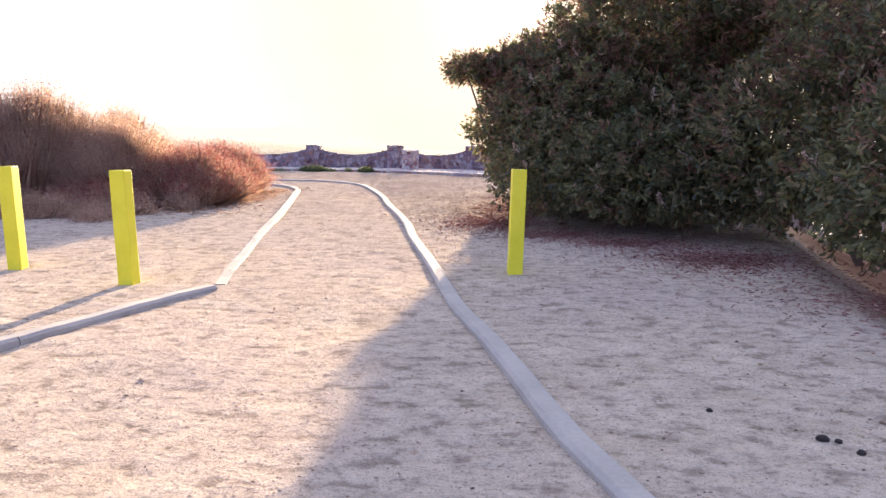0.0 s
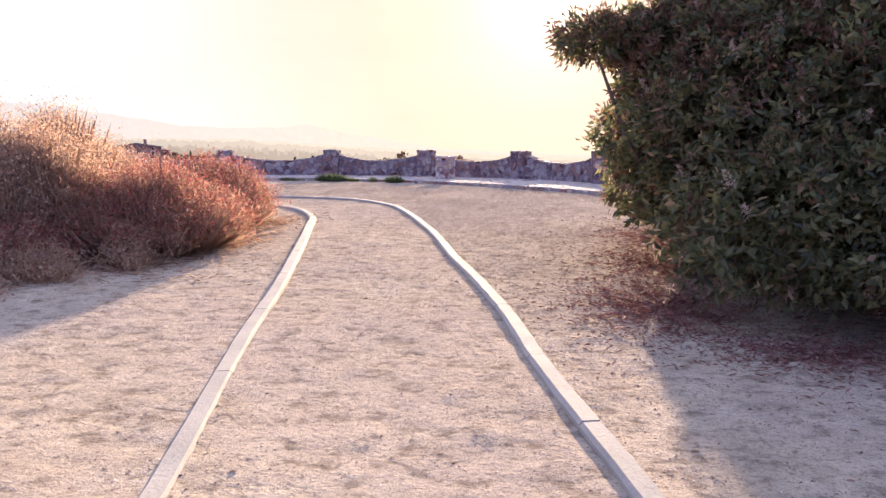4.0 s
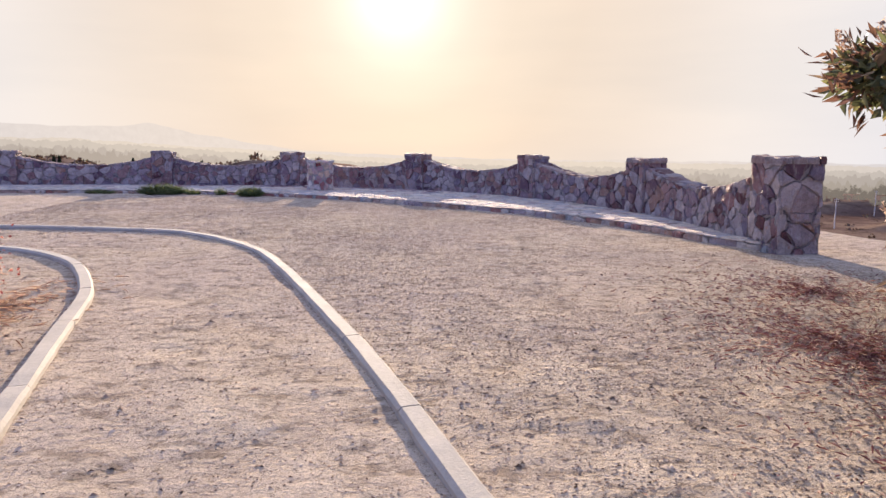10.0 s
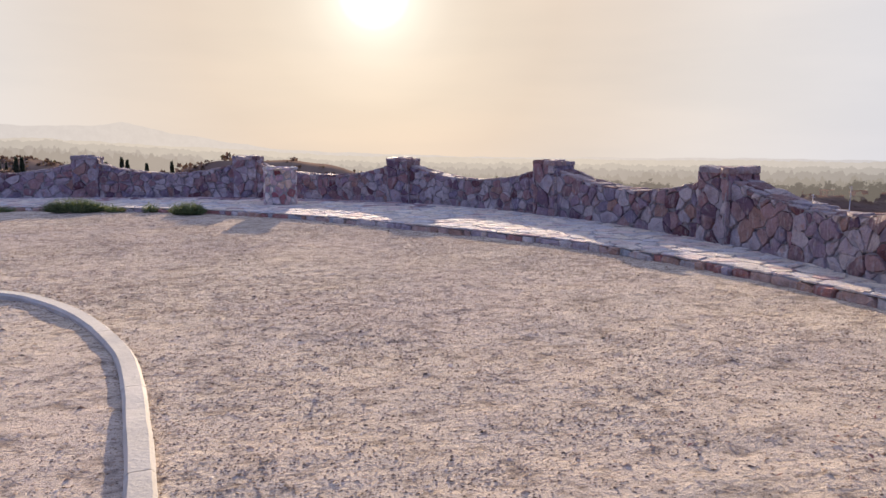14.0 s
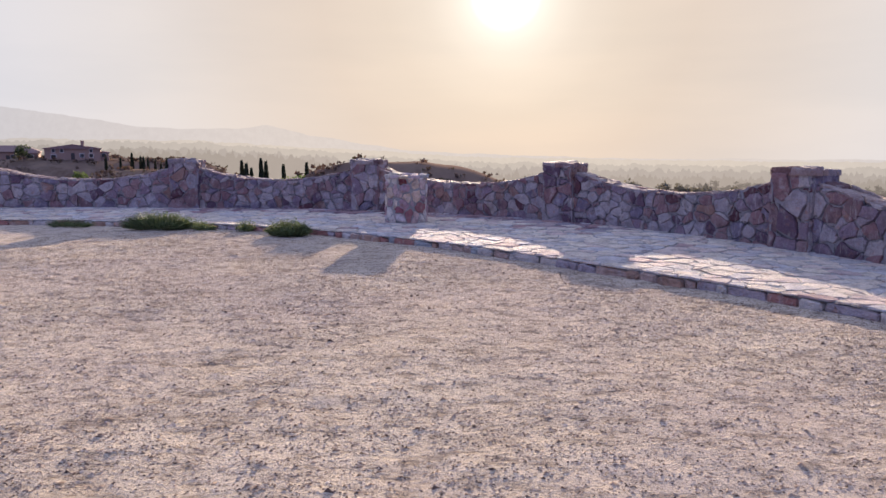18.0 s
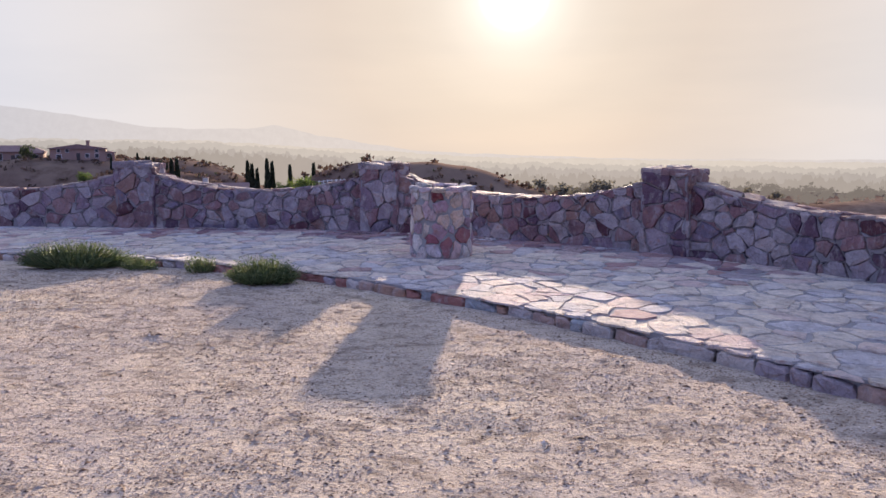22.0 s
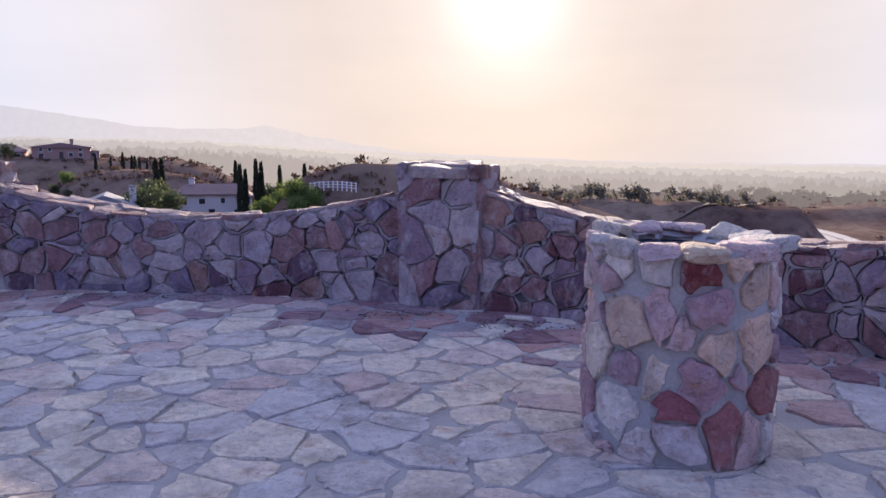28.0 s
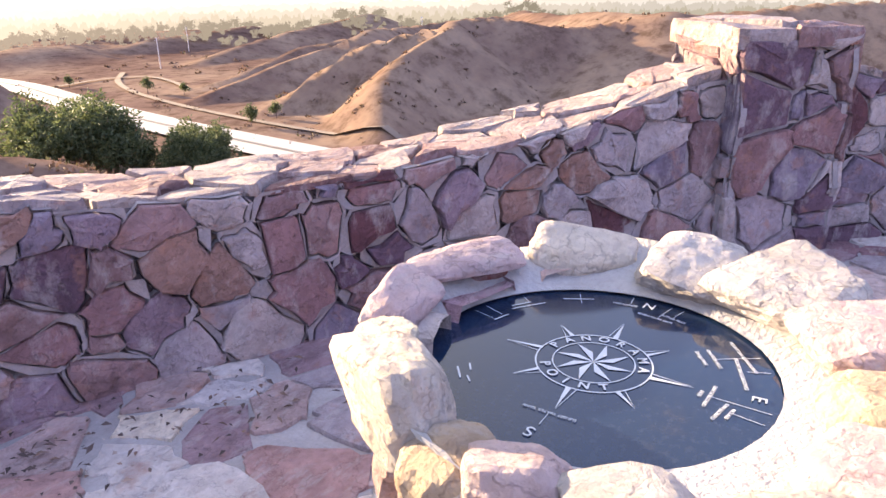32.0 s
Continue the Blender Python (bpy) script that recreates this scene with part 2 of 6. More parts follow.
def sand_material():
    m, n, l, b = mat("ground", 0.95)
    geo = n.new("ShaderNodeNewGeometry")
    co = geo.outputs["Position"]
    big, mid = noise_node(n, l, 0.35, 4, 0.6, co), noise_node(n, l, 2.6, 5, 0.65, co)
    fine, grit = noise_node(n, l, 40.0, 5, 0.8, co), noise_node(n, l, 120.0, 3, 0.7, co)
    sand = ramp_node(n, l, mid.outputs[0], [(0.3, (0.445, 0.358, 0.273)), (0.5, (0.525, 0.432, 0.336)), (0.7, (0.595, 0.502, 0.40))])
    pink = mix_node(n, l, ramp_node(n, l, big.outputs[0], [(0.4, (0, 0, 0)), (0.62, (0.8, 0.8, 0.8))]).outputs[0], sand.outputs[0], (0.49, 0.402, 0.335))
    speck = ramp_node(n, l, grit.outputs[0], [(0.35, (0.32, 0.28, 0.27)), (0.44, (0.95, 0.95, 0.95)), (0.58, (1.05, 1.05, 1.05)), (0.68, (1.4, 1.37, 1.34))])
    near = mix_node(n, l, 0.5, pink, speck.outputs[0], "MULTIPLY")
    fleck = ramp_node(n, l, fine.outputs[0], [(0.39, (0.40, 0.36, 0.35)), (0.45, (0.98, 0.98, 0.98)), (0.7, (1.12, 1.11, 1.10))])
    near = mix_node(n, l, 0.5, near, fleck.outputs[0], "MULTIPLY")
    # dry grass hillsides and the valley floor take over with the kind stored on the sheet
    att = n.new("ShaderNodeAttribute")
    att.attribute_name = "dry"
    g1, g2 = noise_node(n, l, 0.012, 6, 0.65, co), noise_node(n, l, 0.11, 6, 0.7, co)
    grass = ramp_node(n, l, g1.outputs[0], [(0.32, (0.10, 0.062, 0.052)), (0.46, (0.16, 0.106, 0.084)), (0.62, (0.25, 0.178, 0.132)), (0.75, (0.125, 0.086, 0.07))])
    tuft = ramp_node(n, l, g2.outputs[0], [(0.33, (0.5, 0.46, 0.42)), (0.5, (1, 1, 1)), (0.7, (1.2, 1.18, 1.1))])
    far = mix_node(n, l, 0.9, grass.outputs[0], tuft.outputs[0], "MULTIPLY")
    l.new(mix_node(n, l, att.outputs["Fac"], near, far), b.inputs["Base Color"])
    b.inputs["Specular IOR Level"].default_value = 0.0
    long_ = n.new("ShaderNodeMapping")
    long_.inputs["Scale"].default_value = (0.8, 1.15, 1.0)
    l.new(co, long_.inputs["Vector"])
    dent = noise_node(n, l, 7.5, 5, 0.62, long_.outputs[0])
    clod = noise_node(n, l, 24.0, 5, 0.75, long_.outputs[0])
    loose = ramp_node(n, l, dent.outputs[0], [(0.36, (0.58, 0.56, 0.55)), (0.46, (1, 1, 1)), (0.62, (1.17, 1.17, 1.16))])
    lump = ramp_node(n, l, clod.outputs[0], [(0.33, (0.48, 0.45, 0.43)), (0.42, (0.98, 0.98, 0.98)), (0.62, (1.13, 1.13, 1.12))])
    near = mix_node(n, l, 0.85, mix_node(n, l, 0.85, near, loose.outputs[0], "MULTIPLY"), lump.outputs[0], "MULTIPLY")
    l.new(mix_node(n, l, att.outputs["Fac"], near, far), b.inputs["Base Color"])
    first = bump_node(n, l, b, mid.outputs[0], 0.28, 0.08)
    first = bump_node(n, l, b, dent.outputs[0], 0.4, 0.045, first)
    first = bump_node(n, l, b, clod.outputs[0], 0.75, 0.022, first)
    first = bump_node(n, l, b, fine.outputs[0], 0.6, 0.006, first)
    bump_node(n, l, b, grit.outputs[0], 0.8, 0.002, first)
    for nd in [q for q in n if q.bl_idname == "ShaderNodeBump"]:
        k = n.new("ShaderNodeMath")
        k.operation, k.use_clamp = "MULTIPLY_ADD", True
        k.inputs[1].default_value = -nd.inputs["Strength"].default_value
        k.inputs[2].default_value = nd.inputs["Strength"].default_value
        l.new(att.outputs["Fac"], k.inputs[0])
        l.new(k.outputs[0], nd.inputs["Strength"])
    return m


M_GROUND = sand_material()


# ---- helpers for shapes ----
def link(name, verts, faces, material, parent=None, label="", smooth=False):
    me = bpy.data.meshes.new(name)
    me.from_pydata([tuple(v) for v in verts], [], [tuple(f) for f in faces])
    me.materials.append(material)
    if smooth:
        me.shade_smooth()
    ob = new(name, me)
    if parent is not None:
        ob.parent = parent
    if label:
        ob["label"] = label
    return ob


def part(name, bm, material, parent, label="", smooth=False):
    """One bmesh as one mesh object under a thing or a part."""
    me = bpy.data.meshes.new(name)
    bm.to_mesh(me)
    bm.free()
    me.materials.append(material)
    if smooth:
        me.shade_smooth()
    ob = new(name, me)
    ob.parent = parent
    if label:
        ob["label"] = label
    return ob


def base(name, x, y, z, turn=0.0):
    e = new(name)
    e.matrix_basis = pose(x, y, z, 0, 0, turn)
    return e


def lattice(x, y, seed):
    """Smooth value noise, 0 to 1, on arrays."""
    xi, yi = np.floor(x), np.floor(y)
    fx, fy = x - xi, y - yi
    fx, fy = fx * fx * (3 - 2 * fx), fy * fy * (3 - 2 * fy)

    def h(a, b):
        v = np.sin(a * 127.1 + b * 311.7 + seed * 74.7) * 43758.5453
        return v - np.floor(v)

    return (h(xi, yi) * (1 - fx) + h(xi + 1, yi) * fx) * (1 - fy) + (h(xi, yi + 1) * (1 - fx) + h(xi + 1, yi + 1) * fx) * fy


def fbm(x, y, scale, seed, octaves=4):
    out, amp, tot = 0 * x, 1.0, 0.0
    for k in range(octaves):
        out, tot = out + amp * lattice(x * scale, y * scale, seed + k), tot + amp
        amp, scale = amp * 0.5, scale * 2.03
    return out / tot


def smooth01(v):
    v = np.clip(v, 0, 1)
    return v * v * (3 - 2 * v)


def spline(points, step):
    """A smooth line through plan points, as an evenly stepped array."""
    p = np.array([points[0], *points, points[-1]], float)
    p[0], p[-1] = 2 * p[1] - p[2], 2 * p[-2] - p[-3]
    out = []
    for a, b, c, d in zip(p, p[1:], p[2:], p[3:]):
        for t in np.linspace(0, 1, 24, endpoint=False):
            out.append(0.5 * (2 * b + (c - a) * t + (2 * a - 5 * b + 4 * c - d) * t * t + (3 * b - a - 3 * c + d) * t**3))
    out = np.array(out + [p[-2]])
    s = np.r_[0, np.cumsum(np.hypot(*np.diff(out, axis=0).T))]
    n = max(2, int(round(s[-1] / step)) + 1)
    q = np.linspace(0, s[-1], n)
    return np.stack([np.interp(q, s, out[:, 0]), np.interp(q, s, out[:, 1])], 1)


class Line:
    """A plan line by its length: place and the normal to its left."""

    def __init__(self, points):
        self.p = spline(points, 0.05)
        self.s = np.r_[0, np.cumsum(np.hypot(*np.diff(self.p, axis=0).T))]
        self.length = float(self.s[-1])

    def at(self, s):
        return np.array([np.interp(s, self.s, self.p[:, 0]), np.interp(s, self.s, self.p[:, 1])])

    def side(self, s):
        d = self.at(min(s + 0.1, self.length)) - self.at(max(s - 0.1, 0))
        d /= np.hypot(*d)
        return np.array([-d[1], d[0]])

    def nearest(self, x, y):
        return float(self.s[np.argmin((self.p[:, 0] - x) ** 2 + (self.p[:, 1] - y) ** 2)])


def clip_half(poly, px, py, nx, ny):
    """The part of a polygon on the side of (px, py) against which (nx, ny) points."""
    out = []
    for (ax, ay), (bx, by) in zip(poly, poly[1:] + poly[:1]):
        da, db = (ax - px) * nx + (ay - py) * ny, (bx - px) * nx + (by - py) * ny
        if da <= 0:
            out.append((ax, ay))
        if (da < 0) != (db < 0) and da != db:
            t = da / (da - db)
            out.append((ax + (bx - ax) * t, ay + (by - ay) * t))
    return out


def cells(points, outline, reach, gap, squash=1.0, uneven=0.55):
    """The cells of the plan points inside a convex outline, each drawn in by half a joint."""
    pts = np.array(points)
    near_d = np.sort(np.hypot(pts[:, None, 0] - pts[None, :, 0], (pts[:, None, 1] - pts[None, :, 1]) * squash), 1)[:, 1] if len(pts) < 1500 else np.full(len(pts), 0.14)
    weight = np.random.RandomState(len(pts)).uniform(0, uneven, len(pts)) * 1.5 * float(np.median(near_d)) ** 2
    made = []
    for k, (x, y) in enumerate(pts):
        poly = list(outline)
        d = np.hypot(pts[:, 0] - x, (pts[:, 1] - y) * squash)
        for j in np.argsort(d)[1:30]:
            if d[j] > reach or not poly:
                break
            qx, qy = pts[j]
            nx, ny = qx - x, (qy - y) * squash * squash
            ln = math.hypot(nx, ny)
            nx, ny = nx / ln, ny / ln
            at = 0.5 + 0.5 * (weight[k] - weight[j]) / max(d[j] ** 2, 1e-6)
            poly = clip_half(poly, x + (qx - x) * at - nx * gap / 2, y + (qy - y) * at - ny * gap / 2, nx, ny)
        if len(poly) >= 3:
            made.append(poly)
    return made


def scatter(rng, u0, u1, v0, v1, du, dv, jitter=0.42):
    """Loose rows of points over a rectangle."""
    out, row, v = [], 0, v0 + dv * 0.5
    while v < v1 + dv * 0.3:
        u = u0 + du * (0.25 + 0.5 * (row % 2))
        while u < u1 + du * 0.3:
            out.append((u + rng.uniform(-jitter, jitter) * du, v + rng.uniform(-jitter, jitter) * dv))
            u += du * rng.uniform(0.8, 1.2)
        v += dv
        row += 1
    return out


def area(poly):
    return 0.5 * abs(sum(ax * by - bx * ay for (ax, ay), (bx, by) in zip(poly, poly[1:] + poly[:1])))


def roughened(rng, poly, size=0.09, wob=0.012, cut=0.16):
    """A polygon with broken corners and uneven edges."""
    out = []
    n = len(poly)
    for k in range(n):
        (px, py), (x, y), (qx, qy) = poly[k - 1], poly[k], poly[(k + 1) % n]
        la, lb = math.hypot(px - x, py - y), math.hypot(qx - x, qy - y)
        ca, cb = min(la * cut, size) * rng.uniform(0.5, 1.2), min(lb * cut, size) * rng.uniform(0.5, 1.2)
        if la > 1e-4 and lb > 1e-4:
            out.append((x + (px - x) / la * ca, y + (py - y) / la * ca))
            out.append((x + (qx - x) / lb * cb, y + (qy - y) / lb * cb))
        if lb > size * 3.2:
            out.append((x + (qx - x) * rng.uniform(0.4, 0.6) + rng.uniform(-wob, wob), y + (qy - y) * rng.uniform(0.4, 0.6) + rng.uniform(-wob, wob)))
    return [(x + rng.uniform(-wob, wob) * 0.4, y + rng.uniform(-wob, wob) * 0.4) for x, y in out]


def slab(rng, poly, height, lift, dome=0.01, sink=0.03, bevel=0.018, tilt=0.05):
    """A stone over a polygon: (u, v, h) points and faces; h is out of the surface."""
    cx, cy = sum(p[0] for p in poly) / len(poly), sum(p[1] for p in poly) / len(poly)
    n = len(poly)
    tilt_u, tilt_v = rng.uniform(-tilt, tilt), rng.uniform(-tilt, tilt)
    rings = []
    for k, (inset, h) in enumerate(((0.0, -sink), (0.0, height * 0.55), (bevel, height))):
        ring = []
        for x, y in poly:
            dx, dy = cx - x, cy - y
            ln = max(math.hypot(dx, dy), 1e-5)
            f = min(inset / ln, 0.5)
            up = h + (tilt_u * (x - cx) + tilt_v * (y - cy) + rng.uniform(-0.1, 0.1) * height if k else 0)
            ring.append((x + dx * f, y + dy * f, lift + up))
        rings.append(ring)
    verts = [v for ring in rings for v in ring]
    inner = []
    for x, y, h in rings[2]:
        inner.append((x + (cx - x) * 0.5, y + (cy - y) * 0.5, h + dome * rng.uniform(0.2, 1.0)))
    verts += inner + [(cx, cy, lift + height + dome * rng.uniform(0.3, 1.2))]
    faces = []
    for r in range(3):
        for k in range(n):
            a, b = r * n + k, r * n + (k + 1) % n
            faces.append((a, b, b + n, a + n))
    top = 4 * n
    for k in range(n):
        faces.append((3 * n + k, 3 * n + (k + 1) % n, top))
    return verts, faces


def place_stone(name, verts, faces, put, material, parent):
    """Maps a slab's (u, v, h) into the world and gives the piece its own origin."""
    pts = [Vector(put(*v)) for v in verts]
    mid = sum(pts, Vector()) / len(pts)
    ob = link(name, [p - mid for p in pts], faces, material, parent)
    ob.location = mid
    return ob


# ---- the plan ----
PATIO_Z = 0.31
KERB_R = Line([(3.6, -0.4), (3.1, 1.5), (2.70, 2.82), (2.51, 3.49), (2.34, 4.32), (2.18, 5.03), (1.93, 6.02), (1.62, 7.79), (1.2, 9.85), (0.96, 11.26), (0.64, 12.7), (0.33, 13.97), (0.02, 15.5), (-0.20, 16.53), (-0.40, 17.35), (-0.65, 18.35), (-0.92, 19.4),
               (-1.31, 20.7), (-1.67, 21.5), (-2.22, 22.4), (-3.02, 23.25), (-4.1, 23.7), (-5.3, 24.05), (-6.6, 24.3), (-9.0, 24.5), (-13.0, 24.3)])
KERB_L = Line([(-0.32, 6.74), (-0.5, 7.5), (-0.72, 8.62), (-1.06, 10.4), (-1.36, 12.35), (-1.89, 15.06), (-2.3, 16.95), (-2.62, 18.38), (-3.18, 19.78), (-3.62, 20.5), (-4.3, 21.2), (-5.1, 21.6), (-7.0, 21.9), (-13.0, 21.9)])
KERB_F = Line([(-2.9, 0.2), (-2.2, 1.8), (-1.5, 3.4), (-1.0, 4.6), (-0.72, 5.45), (-0.53, 6.05), (-0.29, 6.62)])
WALL_PTS = [(-15.4, 35.5), (-11.2, 36.0), (-6.45, 36.1), (-2.30, 35.62), (1.6, 33.4), (4.2, 29.7), (5.42, 25.42), (5.40, 21.0)]
WALL = Line(WALL_PTS)
STEP = Line([(-16.5, 33.5), (-12.0, 33.4), (-8.8, 33.4), (-6.5, 33.15), (-4.8, 32.8), (-3.5, 32.3), (-2.5, 31.82), (-1.68, 31.25), (-0.8, 30.6), (0.1, 29.8), (1.5, 28.3), (3.1, 26.4), (3.9, 25.0), (4.6, 23.2), (4.98, 21.6), (5.30, 20.55)])


FREEWAY = [(150, -300), (158, 0), (166, 150), (177, 236), (190, 312), (211, 400), (226, 460), (232, 520), (222, 600), (190, 720), (150, 900)]


def plateau(x, y):
    """The level of the sand, near the walk."""
    return 0.02 + 0.18 * smooth01((y - 6.0) / 10.0)


def outside(x, y):
    """How far a place lies past the rim of the hilltop."""
    d = np.full(np.shape(x), -99.0)
    for px, py, nx, ny in ((0, 38.4, 0.03, 1.0), (-4, 37.7, 0.25, 0.97), (3.2, 34.2, 0.62, 0.78), (6.1, 30.0, 0.9, 0.42), (7.4, 24.0, 0.99, 0.1), (7.8, 18.0, 0.97, -0.24), (12.0, 8.0, 1.0, -0.1)):
        ln = math.hypot(nx, ny)
        d = np.maximum(d, ((x - px) * nx + (y - py) * ny) / ln)
    return d


def terrain(x, y):
    """The whole sheet: hilltop, valley, hills and plain."""
    far = np.hypot(x, y - 30)
    floor = -52 - 46 * smooth01((far - 850) / 1700)
    hills = floor + 0 * x

    def mound(cx, cy, rx, ry, turn, top, sharp=2.0):
        c, s = math.cos(radians(turn)), math.sin(radians(turn))
        u, v = ((x - cx) * c + (y - cy) * s) / rx, (-(x - cx) * s + (y - cy) * c) / ry
        return floor + (top - floor) * np.exp(-((u * u + v * v) ** (sharp / 2)))

    def ridge(pts, slope, flat=0.0, soft=6.0):
        """A crest through (x, y, z) points with sides that fall away."""
        best = floor + 0 * x
        for (ax, ay, az), (bx, by, bz) in zip(pts, pts[1:]):
            t = np.clip(((x - ax) * (bx - ax) + (y - ay) * (by - ay)) / ((bx - ax) ** 2 + (by - ay) ** 2), 0, 1)
            d = np.maximum(np.hypot(x - ax - t * (bx - ax), y - ay - t * (by - ay)) - flat, 0)
            best = np.maximum(best, az + t * (bz - az) - slope * (np.sqrt(d * d + soft * soft) - soft))
        return best

    rough = fbm(x, y, 0.02, 5, 4) - 0.5
    parts = [mound(-175, 290, 130, 55, -6, -2.6, 5.0), mound(-96, 236, 62, 34, -18, -5.0, 2.6), mound(-80, 150, 62, 75, 8, -13.5, 4.0),
             ridge([(-40, 190, -14), (-28, 152, -6.0), (-22, 142, -1.3), (-16.5, 141, 0.0), (-8, 142, 0.3), (-3, 142, -0.3), (5, 142, -3.2), (14, 140, -5.6), (26, 138, -11.0), (46, 131, -18.8), (80, 118, -32)], 0.55),
             ridge([(-60, 530, -31), (30, 500, -30), (88, 458, -28.5), (140, 430, -28), (166, 412, -28.6), (178, 402, -35)], 0.85, 12, 3),
             mound(330, 620, 110, 45, 20, -42), mound(500, 720, 170, 60, 0, -44),
             ridge([(520, -60, -10), (440, 80, -13), (405, 141, -19), (371, 180, -21.5), (349, 204, -17.2), (326, 225, -15.7), (280, 250, -25.5), (222, 270, -52)], 0.85, 0, 2),
             ridge([(326, 225, -15.7), (303, 217, -18.5), (266, 217, -27.0), (230, 205, -34.5), (190, 176, -47)], 0.75, 0, 1.5), ridge([(430, 100, -16), (330, 95, -34), (250, 110, -50)], 0.6),
             ridge([(560, 300, -24), (462, 345, -29), (384, 380, -38), (300, 362, -48), (245, 352, -52)], 0.62, 0, 3), ridge([(462, 345, -29), (371, 318, -26.5), (316, 322, -35.5), (212, 322, -53)], 0.6, 0, 2), ridge([(371, 318, -26.5), (300, 287, -42), (222, 277, -53)], 0.7, 0, 2),
             ridge([(403, 141, -16), (470, 240, -22), (560, 300, -24), (720, 380, -28)], 0.4), ridge([(640, 520, -30), (500, 500, -38), (400, 480, -46), (330, 450, -52)], 0.4),
             ridge([(560, 620, -38), (430, 600, -42), (330, 590, -50)], 0.3)]
    for p in parts:
        hills = np.maximum(hills, p) + 0.12 * np.minimum(np.maximum(hills, p) - floor, 0)
    rise = np.clip((hills - floor) / 20, 0, 1) * smooth01((far - 60) / 60)
    spurs = np.abs(np.sin(x * 0.045 + 2.0 * fbm(x, y, 0.01, 9, 2) * 3 + y * 0.012)) - 0.5
    hills = hills + rise * (4.5 * rough + 1.6 * spurs * smooth01((far - 180) / 120))
    way = np.full(np.shape(x), 1e9)
    for (ax, ay), (bx, by) in zip(FREEWAY, FREEWAY[1:]):
        t = np.clip(((x - ax) * (bx - ax) + (y - ay) * (by - ay)) / ((bx - ax) ** 2 + (by - ay) ** 2), 0, 1)
        way = np.minimum(way, np.hypot(x - ax - t * (bx - ax), y - ay - t * (by - ay)))
    hills = floor + (hills - floor) * smooth01((way - 12) / 26)
    # the terrace on which the lower houses stand
    u = np.hypot((x + 58) / 25, (y - 147) / 50)
    t = smooth01((1.3 - u) / 0.3)
    hills = hills * (1 - t) + (-12.6 + 0.6 * rough) * t
    d = outside(x, y)
    top = plateau(x, y)
    slope = top - 0.42 * np.maximum(d, 0) ** 1.02 + 0.5 * rough * smooth01(d / 4)
    knee = smooth01(d / 1.2)
    land = np.maximum(slope, hills) * knee + top * (1 - knee)
    back = smooth01((np.hypot(x, y - 15) - 60) / 400) * smooth01((10 - y) / 60)
    return land * (1 - back) + (-8 + 12 * rough) * back


def axis(lo, hi, fine, spans):
    """Lines of the sheet: fine between lo and hi, then wider and wider."""
    out = list(np.arange(lo, hi, fine))
    for end, growth, most in spans:
        step = fine
        v = out[-1] if end > hi else out[0]
        while (v < end) if end > hi else (v > end):
            step = min(step * growth, most(abs(v)))
            v = v + step if end > hi else v - step
            out.append(v) if end > hi else out.insert(0, v)
    return np.array(out)


wide = lambda v: 6.5 if v < 560 else v * 0.07
gx = axis(-8.0, 7.0, 0.085, ((4800, 1.13, wide), (-4800, 1.13, lambda v: 7.0 if v < 260 else v * 0.07)))
gy = axis(0.6, 33.0, 0.085, ((4800, 1.13, wide), (-4800, 1.2, lambda v: 6.0 if v < 40 else v * 0.12)))
GX, GY = np.meshgrid(gx, gy)
GZ = terrain(GX, GY)
near = smooth01((0.2 - outside(GX, GY)) / 1.5) * smooth01((36 - GY) / 3) * smooth01((16 - np.abs(GX)) / 5)
# trodden sand: low swells, footprints and clods
tread = 0.035 * (fbm(GX, GY, 1.1, 21, 2) - 0.5) + 0.03 * (fbm(GX, GY * 1.4, 5.0, 31, 2) - 0.5) ** 3 * 8 + 0.011 * (fbm(GX, GY, 9.0, 41, 2) - 0.5)
GZ = GZ + near * tread
nx_, ny_ = len(gx), len(gy)
sheet = bpy.data.meshes.new("ground")
sheet.from_pydata(np.stack([GX.ravel(), GY.ravel(), GZ.ravel()], 1).tolist(), [], [])
idx = np.arange(nx_ * ny_).reshape(ny_, nx_)
quads = np.stack([idx[:-1, :-1], idx[:-1, 1:], idx[1:, 1:], idx[1:, :-1]], -1).reshape(-1, 4)
sheet.loops.add(quads.size)
sheet.loops.foreach_set("vertex_index", quads.ravel().astype(np.int32))
sheet.polygons.add(len(quads))
sheet.polygons.foreach_set("loop_start", (np.arange(len(quads)) * 4).astype(np.int32))
sheet.update(calc_edges=True)
sheet.shade_smooth()
sheet.materials.append(M_GROUND)
dry = smooth01(outside(GX, GY) / 2.0 + 0.2 * (fbm(GX, GY, 0.6, 3, 3) - 0.5))
att = sheet.attributes.new("dry", "FLOAT", "POINT")
att.data.foreach_set("value", dry.ravel().astype(np.float32))
ground = tagged(new("ground", sheet), "trodden pale sand hilltop falling to dry grass hills and valley", "ground", kind="structure")


# ---- kerbs ----
def level(x, y):
    return float(plateau(np.float64(x), np.float64(y)))


